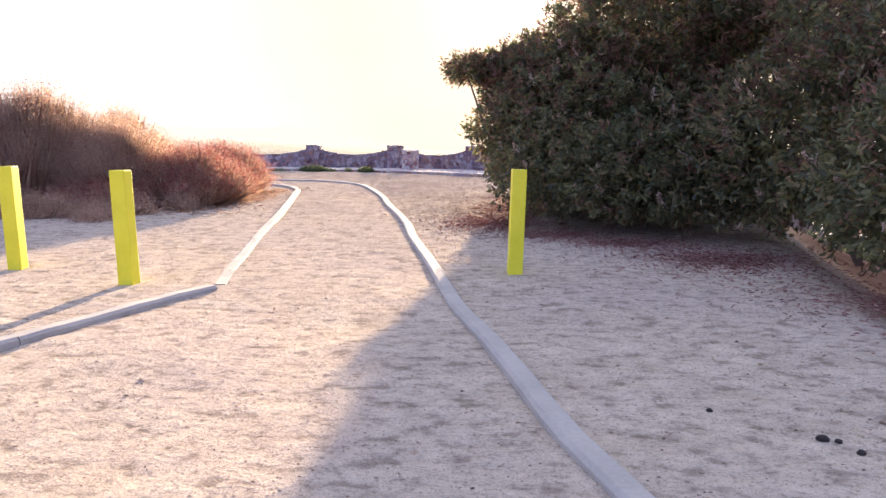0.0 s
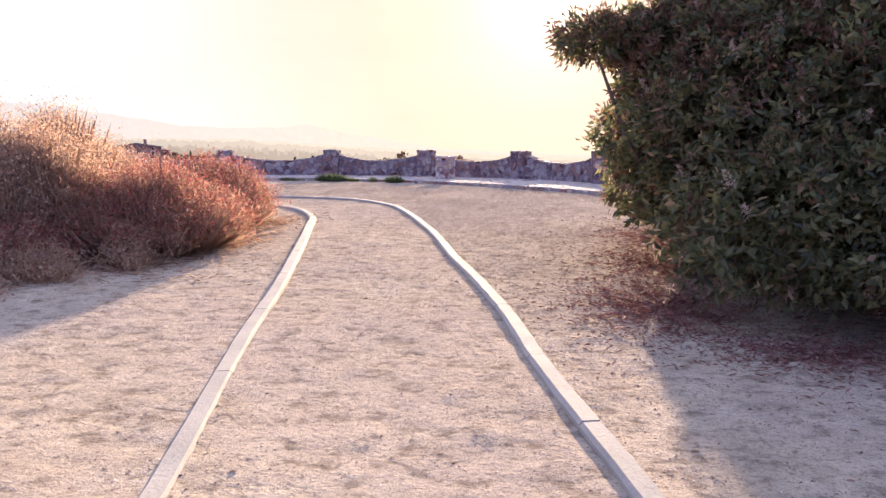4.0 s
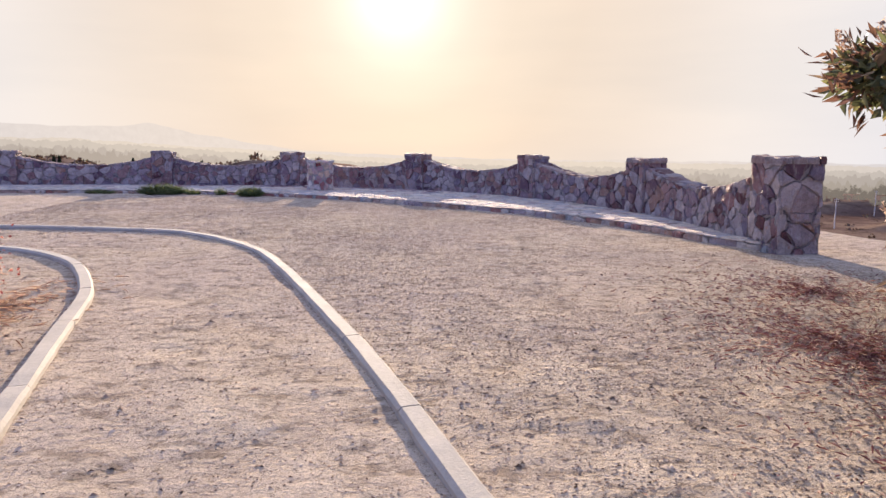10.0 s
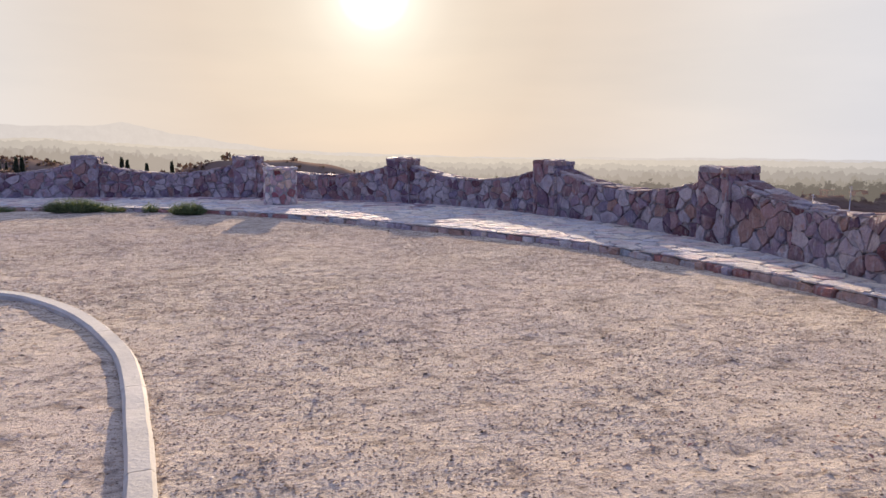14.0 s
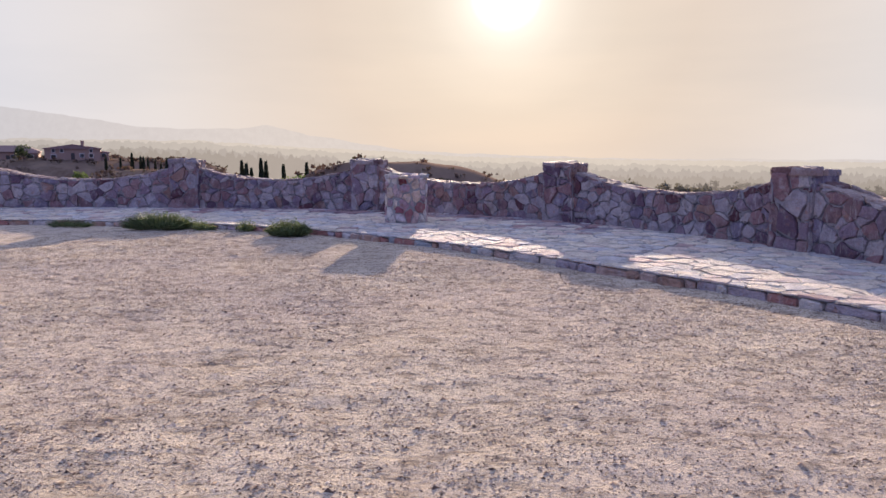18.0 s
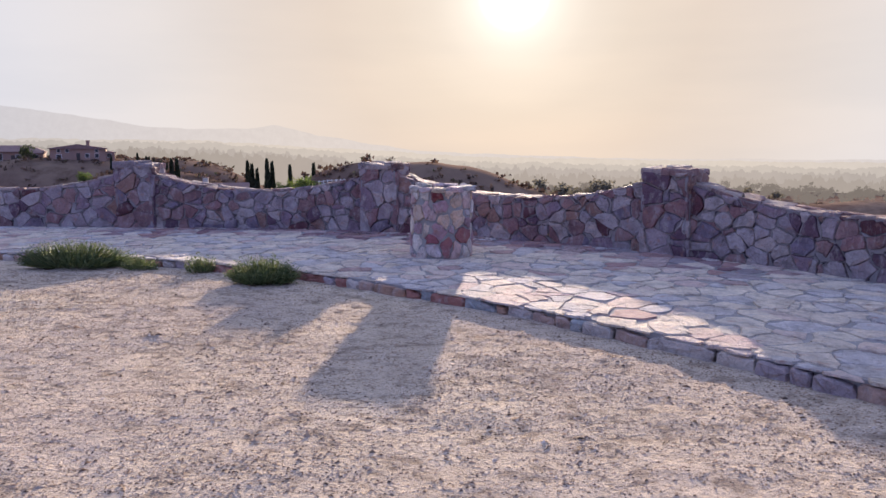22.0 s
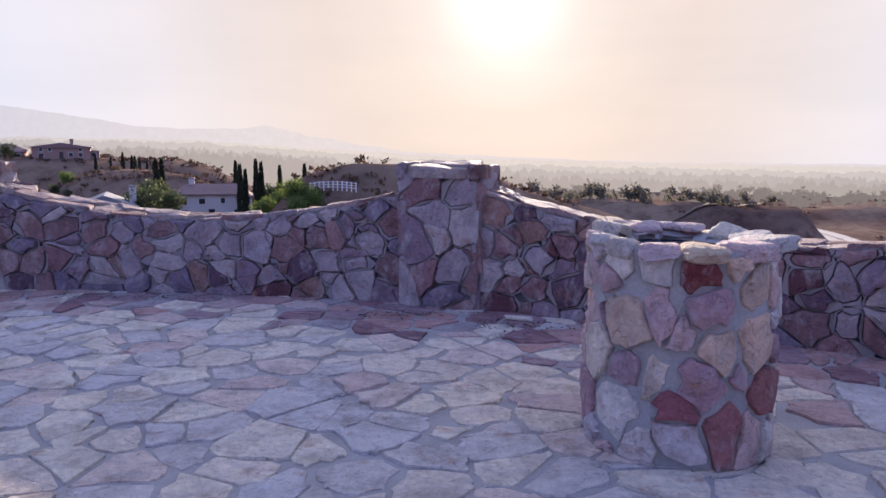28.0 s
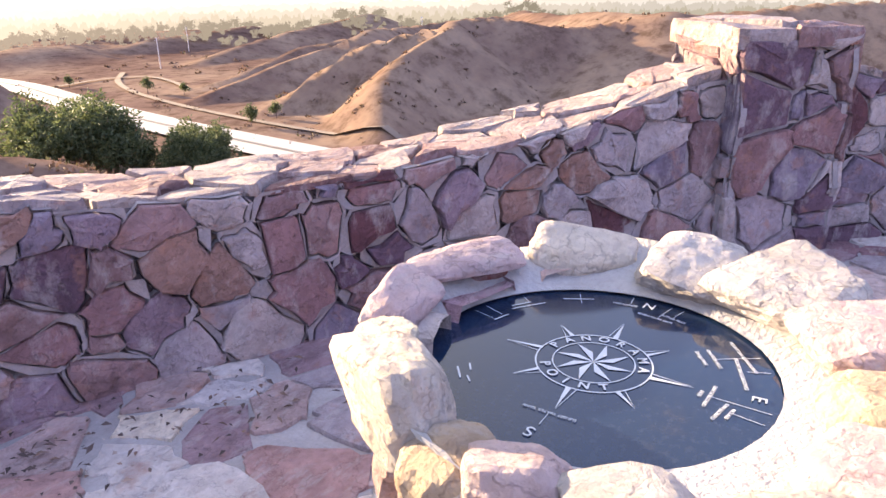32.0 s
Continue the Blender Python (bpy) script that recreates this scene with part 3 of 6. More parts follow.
def kerb(name, line, s0, s1, blocks, rise, width=0.135, sunk=None):
    root = tagged(new(name), "low weathered concrete kerb along the sand path", "kerb", kind="structure")
    rng = random.Random(len(name) * 7 + int(s1 * 10))
    s = s0
    while s < s1 - 0.2:
        e = min(s + blocks * rng.uniform(0.85, 1.15), s1)
        n = max(2, int((e - s) / 0.2))
        verts, faces = [], []
        for j in range(n + 1):
            q = s + 0.004 + (e - s - 0.008) * j / n
            p, side = line.at(q), line.side(q)
            z = level(*p)
            h = rise * (sunk(q) if sunk else 1.0) + rng.uniform(-0.003, 0.003)
            for off, up in ((-width / 2, -0.15), (-width / 2, h - 0.022), (-width / 2 + 0.02, h), (width / 2 - 0.02, h), (width / 2, h - 0.022), (width / 2, -0.15)):
                w = off + rng.uniform(-0.003, 0.003)
                verts.append((p[0] + side[0] * w, p[1] + side[1] * w, z + up))
        for j in range(n):
            for m in range(5):
                a = j * 6 + m
                faces.append((a, a + 6, a + 7, a + 1))
        faces += [(0, 1, 2, 3, 4, 5), tuple(n * 6 + m for m in (5, 4, 3, 2, 1, 0))]
        link("kerb_block", verts, faces, M_CONC, root)
        s = e
    return root


kerb("kerb_right", KERB_R, 0.0, KERB_R.length, 1.3, 0.055)
kerb("kerb_left", KERB_L, 0.0, KERB_L.length, 1.5, 0.055, sunk=lambda q: 0.27 + 0.73 * float(smooth01(np.float64((q - 2.2) / 4.8))))
kerb("kerb_front", KERB_F, 0.0, KERB_F.length, 1.8, 0.055)


# ---- stone wall ----
PILLARS = [WALL.nearest(*p) for p in WALL_PTS]
PILLAR_W, PILLAR_TOP, WALL_T = 0.66, 1.39, 0.42


def wall_top(s):
    for a, b in zip(PILLARS, PILLARS[1:]):
        if a <= s <= b:
            f = (s - a) / (b - a)
            return 0.945 + 0.36 * (abs(2 * f - 1)) ** 2.0
    return 1.25


def rim_of(poly, cx, cy, x, y):
    """Where the ray from (cx, cy) through (x, y) leaves a convex polygon."""
    dx, dy = x - cx, y - cy
    far = 1e9
    for (ax, ay), (bx, by) in zip(poly, poly[1:] + poly[:1]):
        ex, ey = bx - ax, by - ay
        det = dx * ey - dy * ex
        if abs(det) > 1e-9:
            t = ((ax - cx) * ey - (ay - cy) * ex) / det
            u = ((ax - cx) * dy - (ay - cy) * dx) / det
            if t > 0 and -1e-6 <= u <= 1 + 1e-6:
                far = min(far, t)
    return (x, y) if far > 1e8 else (cx + dx * far, cy + dy * far)


def shrunk(poly, by):
    """A polygon drawn in towards its middle."""
    cx, cy = sum(p[0] for p in poly) / len(poly), sum(p[1] for p in poly) / len(poly)
    out = []
    for x, y in poly:
        ln = max(math.hypot(x - cx, y - cy), 1e-5)
        f = max(1 - by / ln, 0.4)
        out.append((cx + (x - cx) * f, cy + (y - cy) * f))
    return out


def chipped(rng, poly, cuts, least=0.62):
    """A polygon with some corners split off along straight breaks."""
    cx, cy = sum(p[0] for p in poly) / len(poly), sum(p[1] for p in poly) / len(poly)
    for _ in range(cuts):
        x, y = rng.choice(poly)
        ang = math.atan2(y - cy, x - cx) + rng.uniform(-0.45, 0.45)
        far = math.hypot(x - cx, y - cy) * rng.uniform(least, 0.92)
        nx, ny = math.cos(ang), math.sin(ang)
        cut = clip_half(poly, cx + nx * far, cy + ny * far, nx, ny)
        if len(cut) >= 3:
            poly = cut
    return poly


def rubble(rng, polys, put, root, proud, mortar, seam=(0.004, 0.010), stone_m=None, joints=(0.004, 0.007, 0.012, 0.020), shadow=0.030):
    """Rubble stones over cells, each set in a collar of mortar with an open seam round it."""
    jv, jf, made = [], [], []
    for poly in polys:
        if len(poly) < 3:
            continue
        if area(poly) < 0.0035:
            jf.append(tuple(range(len(jv), len(jv) + len(poly))))
            jv += [put(x, y, 0.0) for x, y in poly]
            continue
        stone = roughened(rng, chipped(rng, shrunk(poly, rng.choice(joints)), rng.choice((0, 1, 2, 2, 3))), 0.016, 0.018, 0.07)
        cx, cy = sum(p[0] for p in stone) / len(stone), sum(p[1] for p in stone) / len(stone)
        v, f = slab(rng, stone, rng.uniform(*proud), 0.0, 0.007, 0.045, 0.006, 0.10)
        made.append((cx, cy, place_stone("stone", v, f, put, stone_m or M_STONE, root)))
        n, o = len(stone), len(jv)
        gap = rng.uniform(*seam)
        for x, y in stone:
            ln = max(math.hypot(x - cx, y - cy), 1e-5)
            inner = (cx + (x - cx) * (1 + gap / ln), cy + (y - cy) * (1 + gap / ln))
            outer = rim_of(poly, cx, cy, x, y)
            if math.hypot(outer[0] - cx, outer[1] - cy) < math.hypot(inner[0] - cx, inner[1] - cy):
                outer = inner
            jv += [put(*outer, rng.uniform(0.0, 0.003)), put(*inner, rng.uniform(-0.004, 0.001)), put(*inner, -shadow)]
        for k in range(n):
            i, j = o + 3 * k, o + 3 * ((k + 1) % n)
            jf += [(i, j, j + 1, i + 1), (i + 1, j + 1, j + 2, i + 2)]
    tagged(link("mortar_joint", jv, jf, mortar, root), kind="stuff")
    return made


def wall_section(k):
    """A dipping run of rubble wall between two pillars."""
    rng = random.Random(100 + k)
    a, b = PILLARS[k] + PILLAR_W / 2 - 0.02, PILLARS[k + 1] - PILLAR_W / 2 + 0.02
    root = tagged(new(f"wall_{k + 1}"), "low rubble stone wall with a dipping ragged stone top", "wall", kind="structure")
    n = int((b - a) / 0.12)
    verts, faces = [], []
    for j in range(n + 1):
        s = a + (b - a) * j / n
        p, side = WALL.at(s), WALL.side(s)
        for off, z in ((0.035, -0.3), (0.035, wall_top(s) - 0.045), (WALL_T, wall_top(s) - 0.045), (WALL_T, -1.2)):
            verts.append((p[0] + side[0] * off, p[1] + side[1] * off, z))
    for j in range(n):
        for m in range(3):
            i = j * 4 + m
            faces.append((i, i + 1, i + 5, i + 4))
    faces += [(0, 3, 2, 1), tuple(n * 4 + m for m in (0, 1, 2, 3))]
    link("wall_core", verts, faces, M_CORE_SHADED, root)

    def face(u, v, h):
        p, side = WALL.at(u), WALL.side(u)
        return (p[0] - side[0] * h, p[1] - side[1] * h, v)

    near_run = k in (2, 3, 4)
    du, dv = (0.22, 0.13) if near_run else (0.26, 0.155)
    polys = []
    for poly in cells(scatter(rng, a, b, 0.30, 1.3, du, dv, 0.72), [(a, 0.27), (b, 0.27), (b, 1.35), (a, 1.35)], 1.0, 0.0, 1.2, 1.0):
        cu = sum(p[0] for p in poly) / len(poly)
        for _ in range(2):
            g = (wall_top(cu + 0.1) - wall_top(cu - 0.1)) / 0.2
            poly = clip_half(poly, cu, wall_top(cu) - 0.03, -g, 1.0) if poly else poly
        if len(poly) >= 3:
            polys.append(poly)
    rubble(rng, polys, face, root, (0.004, 0.032), M_MORTAR_WALL)

    def top(u, v, h):
        p, side = WALL.at(u), WALL.side(u)
        return (p[0] + side[0] * v, p[1] + side[1] * v, wall_top(u) - 0.045 + h)

    # thin split stones bedded on the top, with ragged edges and uneven heights
    for poly in cells(scatter(rng, a, b, -0.02, WALL_T + 0.02, 0.27, 0.165, 0.5), [(a, 0.012), (b, 0.012), (b, WALL_T + 0.02), (a, WALL_T + 0.02)], 1.2, 0.005, 1.0, 0.8):
        if area(poly) < 0.005:
            continue
        front = min(p[1] for p in poly) < 0.05
        poly = [(x, y + (rng.uniform(-0.022, 0.03) if front and y < 0.05 else 0.0)) for x, y in poly]
        v, f = slab(rng, roughened(rng, poly, 0.04, 0.028, 0.12), rng.uniform(0.018, 0.050), 0.0, 0.004, 0.0, 0.006, 0.05)
        place_stone("cap_stone", v, f, top, M_CAP, root)
    return root


for k in range(len(PILLARS) - 1):
    wall_section(k)


def pillar(k):
    """A square rubble pillar topped with flush split slabs."""
    rng = random.Random(300 + k)
    s = PILLARS[k]
    last = k == len(PILLARS) - 1
    p, side = WALL.at(s), WALL.side(s)
    turn = math.degrees(math.atan2(side[1], side[0])) - 90
    p = p + side * (0.20 if last else 0.17)
    if last:
        p = p + np.array([side[1], -side[0]]) * 0.25
    root = tagged(base("pillar", p[0], p[1], 0, turn), "square rubble stone pillar with a flat stone top", "pillar", "pillars of the overlook wall")
    half, deep, top = (0.37, 0.31, 1.42) if last else (PILLAR_W / 2, 0.27, PILLAR_TOP - 0.055)
    bm = bmesh.new()
    bmesh.ops.create_cube(bm, size=1.0, matrix=Matrix.Translation((0, 0, top / 2 - 0.5)) @ Matrix.Diagonal((half * 2 - 0.12, deep * 2 - 0.12, top + 1.0, 1)))
    part("pillar_core", bm, M_CORE_SHADED, root)
    for turn_k, (w, d) in enumerate(((half, deep), (deep, half), (half, deep), (deep, half))):
        c, sn = (1, 0, -1, 0)[turn_k], (0, 1, 0, -1)[turn_k]

        def face(u, v, h):
            x, y = u, -(d - 0.03) - h
            return (x * c - y * sn, x * sn + y * c, v)

        zlow = 0.1 if last else 0.28
        polys = cells(scatter(rng, -w, w, zlow, top, 0.27, 0.185, 0.65), [(-w + 0.012, zlow - 0.02), (w - 0.012, zlow - 0.02), (w - 0.012, top), (-w + 0.012, top)], 1.0, 0.0, 1.0, 0.8)
        rubble(rng, polys, face, root, (0.012, 0.036), M_MORTAR_WALL)

    def lid(u, v, h):
        return (u, v, top + h - 0.012)

    for poly in cells(scatter(rng, -half, half, -deep, deep, 0.34, 0.26, 0.45), [(-half - 0.008, -deep - 0.008), (half + 0.008, -deep - 0.008), (half + 0.008, deep + 0.008), (-half - 0.008, deep + 0.008)], 1.2, 0.008):
        v, f = slab(rng, roughened(rng, poly, 0.04, 0.018), rng.uniform(0.045, 0.085), 0.0, 0.006, 0.03, 0.010, 0.06)
        place_stone("cap_stone", v, f, lid, M_CAP, root)
    return root


for k in range(len(PILLARS)):
    pillar(k)


# ---- patio ----
def patio():
    rng = random.Random(55)
    root = tagged(new("patio"), "raised terrace of irregular flagstones with a stone edge", "patio", kind="structure")
    n = 120
    verts, faces = [], []
    for j in range(n + 1):
        q = STEP.at(STEP.length * j / n)
        s = WALL.length * j / n
        w = WALL.at(s) + WALL.side(s) * 0.2
        sd = STEP.side(STEP.length * j / n)
        e = q + sd * 0.04
        verts += [(e[0], e[1], -0.2), (e[0], e[1], PATIO_Z - 0.011), (w[0], w[1], PATIO_Z - 0.011), (w[0], w[1], -0.2)]
    for j in range(n):
        i = j * 4
        faces += [(i, i + 4, i + 5, i + 1), (i + 1, i + 5, i + 6, i + 2)]
    faces += [(0, 1, 2, 3), (n * 4 + 3, n * 4 + 2, n * 4 + 1, n * 4)]
    link("patio_bed", verts, faces, M_BED, root)
    step_pts, wall_pts = STEP.p, WALL.p

    def inside(x, y):
        i = int(np.argmin((step_pts[:, 0] - x) ** 2 + (step_pts[:, 1] - y) ** 2))
        j = int(np.argmin((wall_pts[:, 0] - x) ** 2 + (wall_pts[:, 1] - y) ** 2))
        a, b = STEP.side(STEP.s[i]), WALL.side(WALL.s[j])
        da = (x - step_pts[i, 0]) * a[0] + (y - step_pts[i, 1]) * a[1]
        db = (x - wall_pts[j, 0]) * b[0] + (y - wall_pts[j, 1]) * b[1]
        return da, db, step_pts[i], a, wall_pts[j], b

    pts = [p for p in scatter(rng, -16, 7, 20, 37, 0.35, 0.19, 0.72)]
    keep = [(p, inside(*p)) for p in pts]
    pts = [p for p, (da, db, *_) in keep if da > -0.3 and db < 0.35]
    polys = cells(pts, [(-17, 20.5), (7, 20.5), (7, 38), (-17, 38)], 1.6, 0.008, 1.0, 0.8)
    rest_v, rest_f = [], []

    def flat(u, v, h):
        return (u, v, PATIO_Z - 0.019 + h)

    near = 0
    for poly in polys:
        cx, cy = sum(p[0] for p in poly) / len(poly), sum(p[1] for p in poly) / len(poly)
        da, db, ps, a, pw, b = inside(cx, cy)
        if da < -0.25 or db > 0.3:
            continue
        poly = clip_half(poly, ps[0] - a[0] * 0.015, ps[1] - a[1] * 0.015, -a[0], -a[1])
        if len(poly) < 3:
            continue
        poly = clip_half(poly, pw[0] + b[0] * 0.02, pw[1] + b[1] * 0.02, b[0], b[1])
        if len(poly) < 3 or area(poly) < 0.008 or area(poly) > 1.5:
            continue
        poly = chipped(rng, shrunk(poly, rng.choice((0.0, 0.003, 0.008, 0.016))), rng.choice((0, 1, 2, 3)), 0.66)
        v, f = slab(rng, roughened(rng, poly, 0.012, 0.022, 0.06), rng.uniform(0.012, 0.024), 0.0, 0.002, 0.0, 0.003, 0.020)
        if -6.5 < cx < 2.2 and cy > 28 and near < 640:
            # red and purple slabs along the wall's foot, also darkened like its shade
            place_stone("flagstone", v, f, flat, M_FLAG_RED_SHADED if db > -0.55 - rng.uniform(0, 0.8) and rng.random() < 0.8 else M_FLAG, root)
            near += 1
        else:
            o = len(rest_v)
            rest_v += [flat(*p) for p in v]
            rest_f += [tuple(i + o for i in q) for q in f]
    tagged(link("flagstones", rest_v, rest_f, M_FLAG_JOINED, root), kind="stuff")
    # the stones of the step's riser
    s = 0.0
    while s < STEP.length - 0.1:
        w = rng.choice((0.12, 0.16, 0.2, 0.24, 0.3, 0.38, 0.5)) * rng.uniform(0.85, 1.15)
        e = min(s + w, STEP.length)

        def riser(u, v, h):
            p, side = STEP.at(u), STEP.side(u)
            return (p[0] - side[0] * (h - 0.02), p[1] - side[1] * (h - 0.02), v)

        lean = rng.uniform(-0.03, 0.03)
        poly = [(s + 0.006, 0.08), (e - 0.006 + lean, 0.08), (e - 0.006, PATIO_Z - 0.028 + rng.uniform(-0.03, 0.006)), (s + 0.006 + max(0, e - s - 0.15) * 0.3, PATIO_Z - 0.024), (s + 0.006, PATIO_Z - 0.028 + rng.uniform(-0.03, 0.006))]
        v, f = slab(rng, roughened(rng, poly, 0.03, 0.008), rng.uniform(0.015, 0.075), 0.0, 0.012, 0.03, 0.010)
        place_stone("edge_stone", v, f, riser, M_EDGE, root)
        s = e
    return root


M_EDGE = stone_material("edge_stone", [(0.0, (0.50, 0.34, 0.28)), (0.22, (0.42, 0.19, 0.16)), (0.38, (0.58, 0.50, 0.46)), (0.56, (0.42, 0.34, 0.36)), (0.74, (0.48, 0.29, 0.21)), (0.82, (0.38, 0.39, 0.40)), (0.90, (0.60, 0.52, 0.47)), (1.0, (0.4, 0.3, 0.3))])
M_FLAG_JOINED = M_FLAG.copy()
nt = M_FLAG_JOINED.node_tree
for nd in list(nt.nodes):
    if nd.bl_idname == "ShaderNodeObjectInfo":
        g = nt.nodes.new("ShaderNodeNewGeometry")
        for lk in list(nt.links):
            if lk.from_node == nd and lk.from_socket.name == "Random":
                nt.links.new(g.outputs["Random Per Island"], lk.to_socket)
patio()


# ---- compass pedestal ----
PED_X, PED_Y, DIAL_Z, DIAL_R = -1.223, 33.17, 1.10, 0.242
DIAL_DX, DIAL_DY = -0.017, 0.09


def dial_material():
    m, n, l, b = mat("polished_granite", 0.06)
    b.inputs["IOR"].default_value = 1.5
    co = n.new("ShaderNodeTexCoord").outputs["Object"]
    dust, fleck = noise_node(n, l, 7.0, 5, 0.65, co), noise_node(n, l, 90.0, 3, 0.6, co)
    # navy puts the blue of the mirrored sky into the black stone's base colour
    c = ramp_node(n, l, dust.outputs[0], [(0.4, (0.005, 0.018, 0.046)), (0.62, (0.009, 0.018, 0.040)), (0.75, (0.036, 0.034, 0.040))])
    c2 = mix_node(n, l, 0.5, c.outputs[0], ramp_node(n, l, fleck.outputs[0], [(0.5, (0.0, 0.0, 0.0)), (0.75, (0.03, 0.03, 0.03))]).outputs[0], "ADD")
    l.new(c2, b.inputs["Base Color"])
    l.new(ramp_node(n, l, dust.outputs[0], [(0.35, (0.04, 0.04, 0.04)), (0.7, (0.16, 0.16, 0.16))]).outputs[0], b.inputs["Roughness"])
    return m


M_DIAL = dial_material()
M_ENGRAVE = plain("engraved_white", (0.50, 0.52, 0.53), 0.35, 0.12, 40.0, 0.1)


def pedestal():
    rng = random.Random(77)
    root = tagged(base("compass_pedestal", PED_X, PED_Y, 0), "round rubble stone pedestal with polished black compass dial", "pedestal")

    def radius(z):
        return 0.362 - 0.006 * smooth01(np.float64((z - 0.4) / 0.5)) + 0.035 * max(0.0, 0.45 - z)

    n = 40
    verts, faces = [], []
    zs = (0.28, 0.5, 0.8, 1.04, 1.095)
    for z in zs:
        for j in range(n):
            a = 2 * math.pi * j / n
            verts.append((radius(z) * math.cos(a), radius(z) * math.sin(a), z))
    def edge_of(a):
        """How far from the dial's middle the rim reaches; it juts out over the far side."""
        over = 0.386 + 0.024 * max(0.0, math.sin(a))
        return next(q / 1000 for q in range(240, 620) if math.hypot(DIAL_DX + q / 1000 * math.cos(a), DIAL_DY + q / 1000 * math.sin(a)) > over)

    for share, up in ((1.0, 0.0), (0.5, -0.010)):
        for j in range(n):
            a = 2 * math.pi * j / n
            e = edge_of(a) - 0.016
            r = 0.238 + (e - 0.238) * share
            z = 1.148 + 0.006 * math.sin(a) + 0.006 * math.sin(5 * a + 1) + 0.004 * math.sin(11 * a)
            z = z + up if share == 1.0 else 1.104 + (z - 1.104) * 0.5 + 0.003 * math.sin(9 * a)
            verts.append((r * math.cos(a) + DIAL_DX, r * math.sin(a) + DIAL_DY, z))
    for j in range(n):
        a = 2 * math.pi * j / n
        verts.append((0.238 * math.cos(a) + DIAL_DX, 0.238 * math.sin(a) + DIAL_DY, 1.104))
    for r in range(7):
        for j in range(n):
            a, b = r * n + j, r * n + (j + 1) % n
            faces.append((a, b, b + n, a + n))
    link("pedestal_core", verts, faces, M_MORTAR, root, smooth=True)

    def wrap(u, v, h):
        r = radius(v) + h
        return (r * math.cos(u / 0.39), r * math.sin(u / 0.39), v)

    round_ = 2 * math.pi * 0.39
    pts = scatter(rng, 0, round_, 0.30, 1.13, 0.185, 0.15, 0.46)
    polys = []
    for poly in cells(pts + [(u - round_, v) for u, v in pts] + [(u + round_, v) for u, v in pts], [(-0.5, 0.295), (round_ + 0.5, 0.295), (round_ + 0.5, 1.13), (-0.5, 1.13)], 0.9, 0.0, 1.0, 0.8):
        if 0 <= sum(p[0] for p in poly) / len(poly) < round_:
            polys.append(poly)
    made = [(math.degrees(u / 0.39), v, ob) for u, v, ob in rubble(rng, polys, wrap, root, (0.006, 0.030), M_MORTAR, (0.0015, 0.004), M_PED, (0.006, 0.011, 0.017, 0.024), 0.008)]
    # stones that stand out by their colour: bearing round the pedestal, height
    for deg, v, m in ((267, 0.53, M_RED), (246, 0.56, M_RED), (238, 0.99, M_ORANGE), (229, 0.84, M_ORANGE), (300, 0.97, M_ORANGE), (222, 0.74, M_PURPLE), (212, 0.88, M_PURPLE), (265, 0.84, M_PINK), (230, 1.0, M_WHITE_STONE), (270, 1.05, M_DARKRED)):
        best = min(made, key=lambda t: (((t[0] - deg + 180) % 360 - 180) * 0.0063) ** 2 + (t[1] - v) ** 2)
        best[2].data.materials[0] = m
    # the uneven rim: split stones bedded in the bank of mortar round the dial: bearing, half length, half depth, half height, height of the middle, tilt, material
    rim = ((98, 0.080, 0.048, 0.022, 1.148, 18, M_PINK), (114, 0.034, 0.024, 0.020, 1.132, 0, M_DARKRED), (66, 0.106, 0.044, 0.014, 1.160, 10, M_PINK), (58, 0.044, 0.034, 0.024, 1.140, 0, M_DARKRED),
           (24, 0.104, 0.055, 0.028, 1.144, 28, M_CREAM), (-8, 0.078, 0.085, 0.030, 1.140, 18, M_WHITE_STONE), (-36, 0.100, 0.105, 0.034, 1.140, 4, M_WHITE_STONE), (-64, 0.084, 0.104, 0.036, 1.134, -2, M_PINK), (-90, 0.084, 0.104, 0.032, 1.130, -2, M_ORANGE_CREAM),
           (-113, 0.076, 0.086, 0.030, 1.130, 2, M_PINK), (-134, 0.062, 0.046, 0.046, 1.128, 8, M_BLUSH), (-154, 0.064, 0.054, 0.028, 1.142, 10, M_WHITE_STONE), (-173, 0.052, 0.050, 0.036, 1.134, 6, M_PINK),
           (126, 0.050, 0.044, 0.032, 1.142, 0, M_CREAM), (149, 0.100, 0.060, 0.058, 1.132, 8, M_CREAM), (172, 0.058, 0.044, 0.062, 1.092, 0, M_ORANGE_CREAM))
    for k, (deg, long_, deep, high, mid_z, tilt, m) in enumerate(rim):
        bm = bmesh.new()
        bmesh.ops.create_icosphere(bm, subdivisions=4, radius=1.0)
        cuts = [Vector(c).normalized() for c in ((1, 0, 0), (-1, 0, 0), (0, 1, 0), (0, -1, 0), (0, 0, 1), (0, 0, -1))]
        cuts = [(c + Vector([rng.uniform(-0.28, 0.28) for _ in range(3)])).normalized() for c in cuts] + [Vector([rng.gauss(0, 1) for _ in range(3)]).normalized() for _ in range(9)]
        dist = [rng.uniform(0.84, 1.0) for _ in range(6)] + [rng.uniform(0.98, 1.15) for _ in range(9)]
        for v in bm.verts:
            d = v.co.normalized()
            r = sum((d.dot(c) / h) ** 9 for c, h in zip(cuts, dist) if d.dot(c) > 0.05) ** (-1 / 9)
            r *= 1.04 + 0.07 * noise.noise(d * 3 + Vector((k * 7.1, 0, 0))) + 0.035 * noise.noise(d * 9 + Vector((0, k * 5.3, 0)))
            v.co = Vector((d.x * r * long_, d.y * r * deep, d.z * r * high))
        ob = part("rim_stone", bm, m, root, smooth=False)
        a = radians(deg)
        edge = edge_of(a)
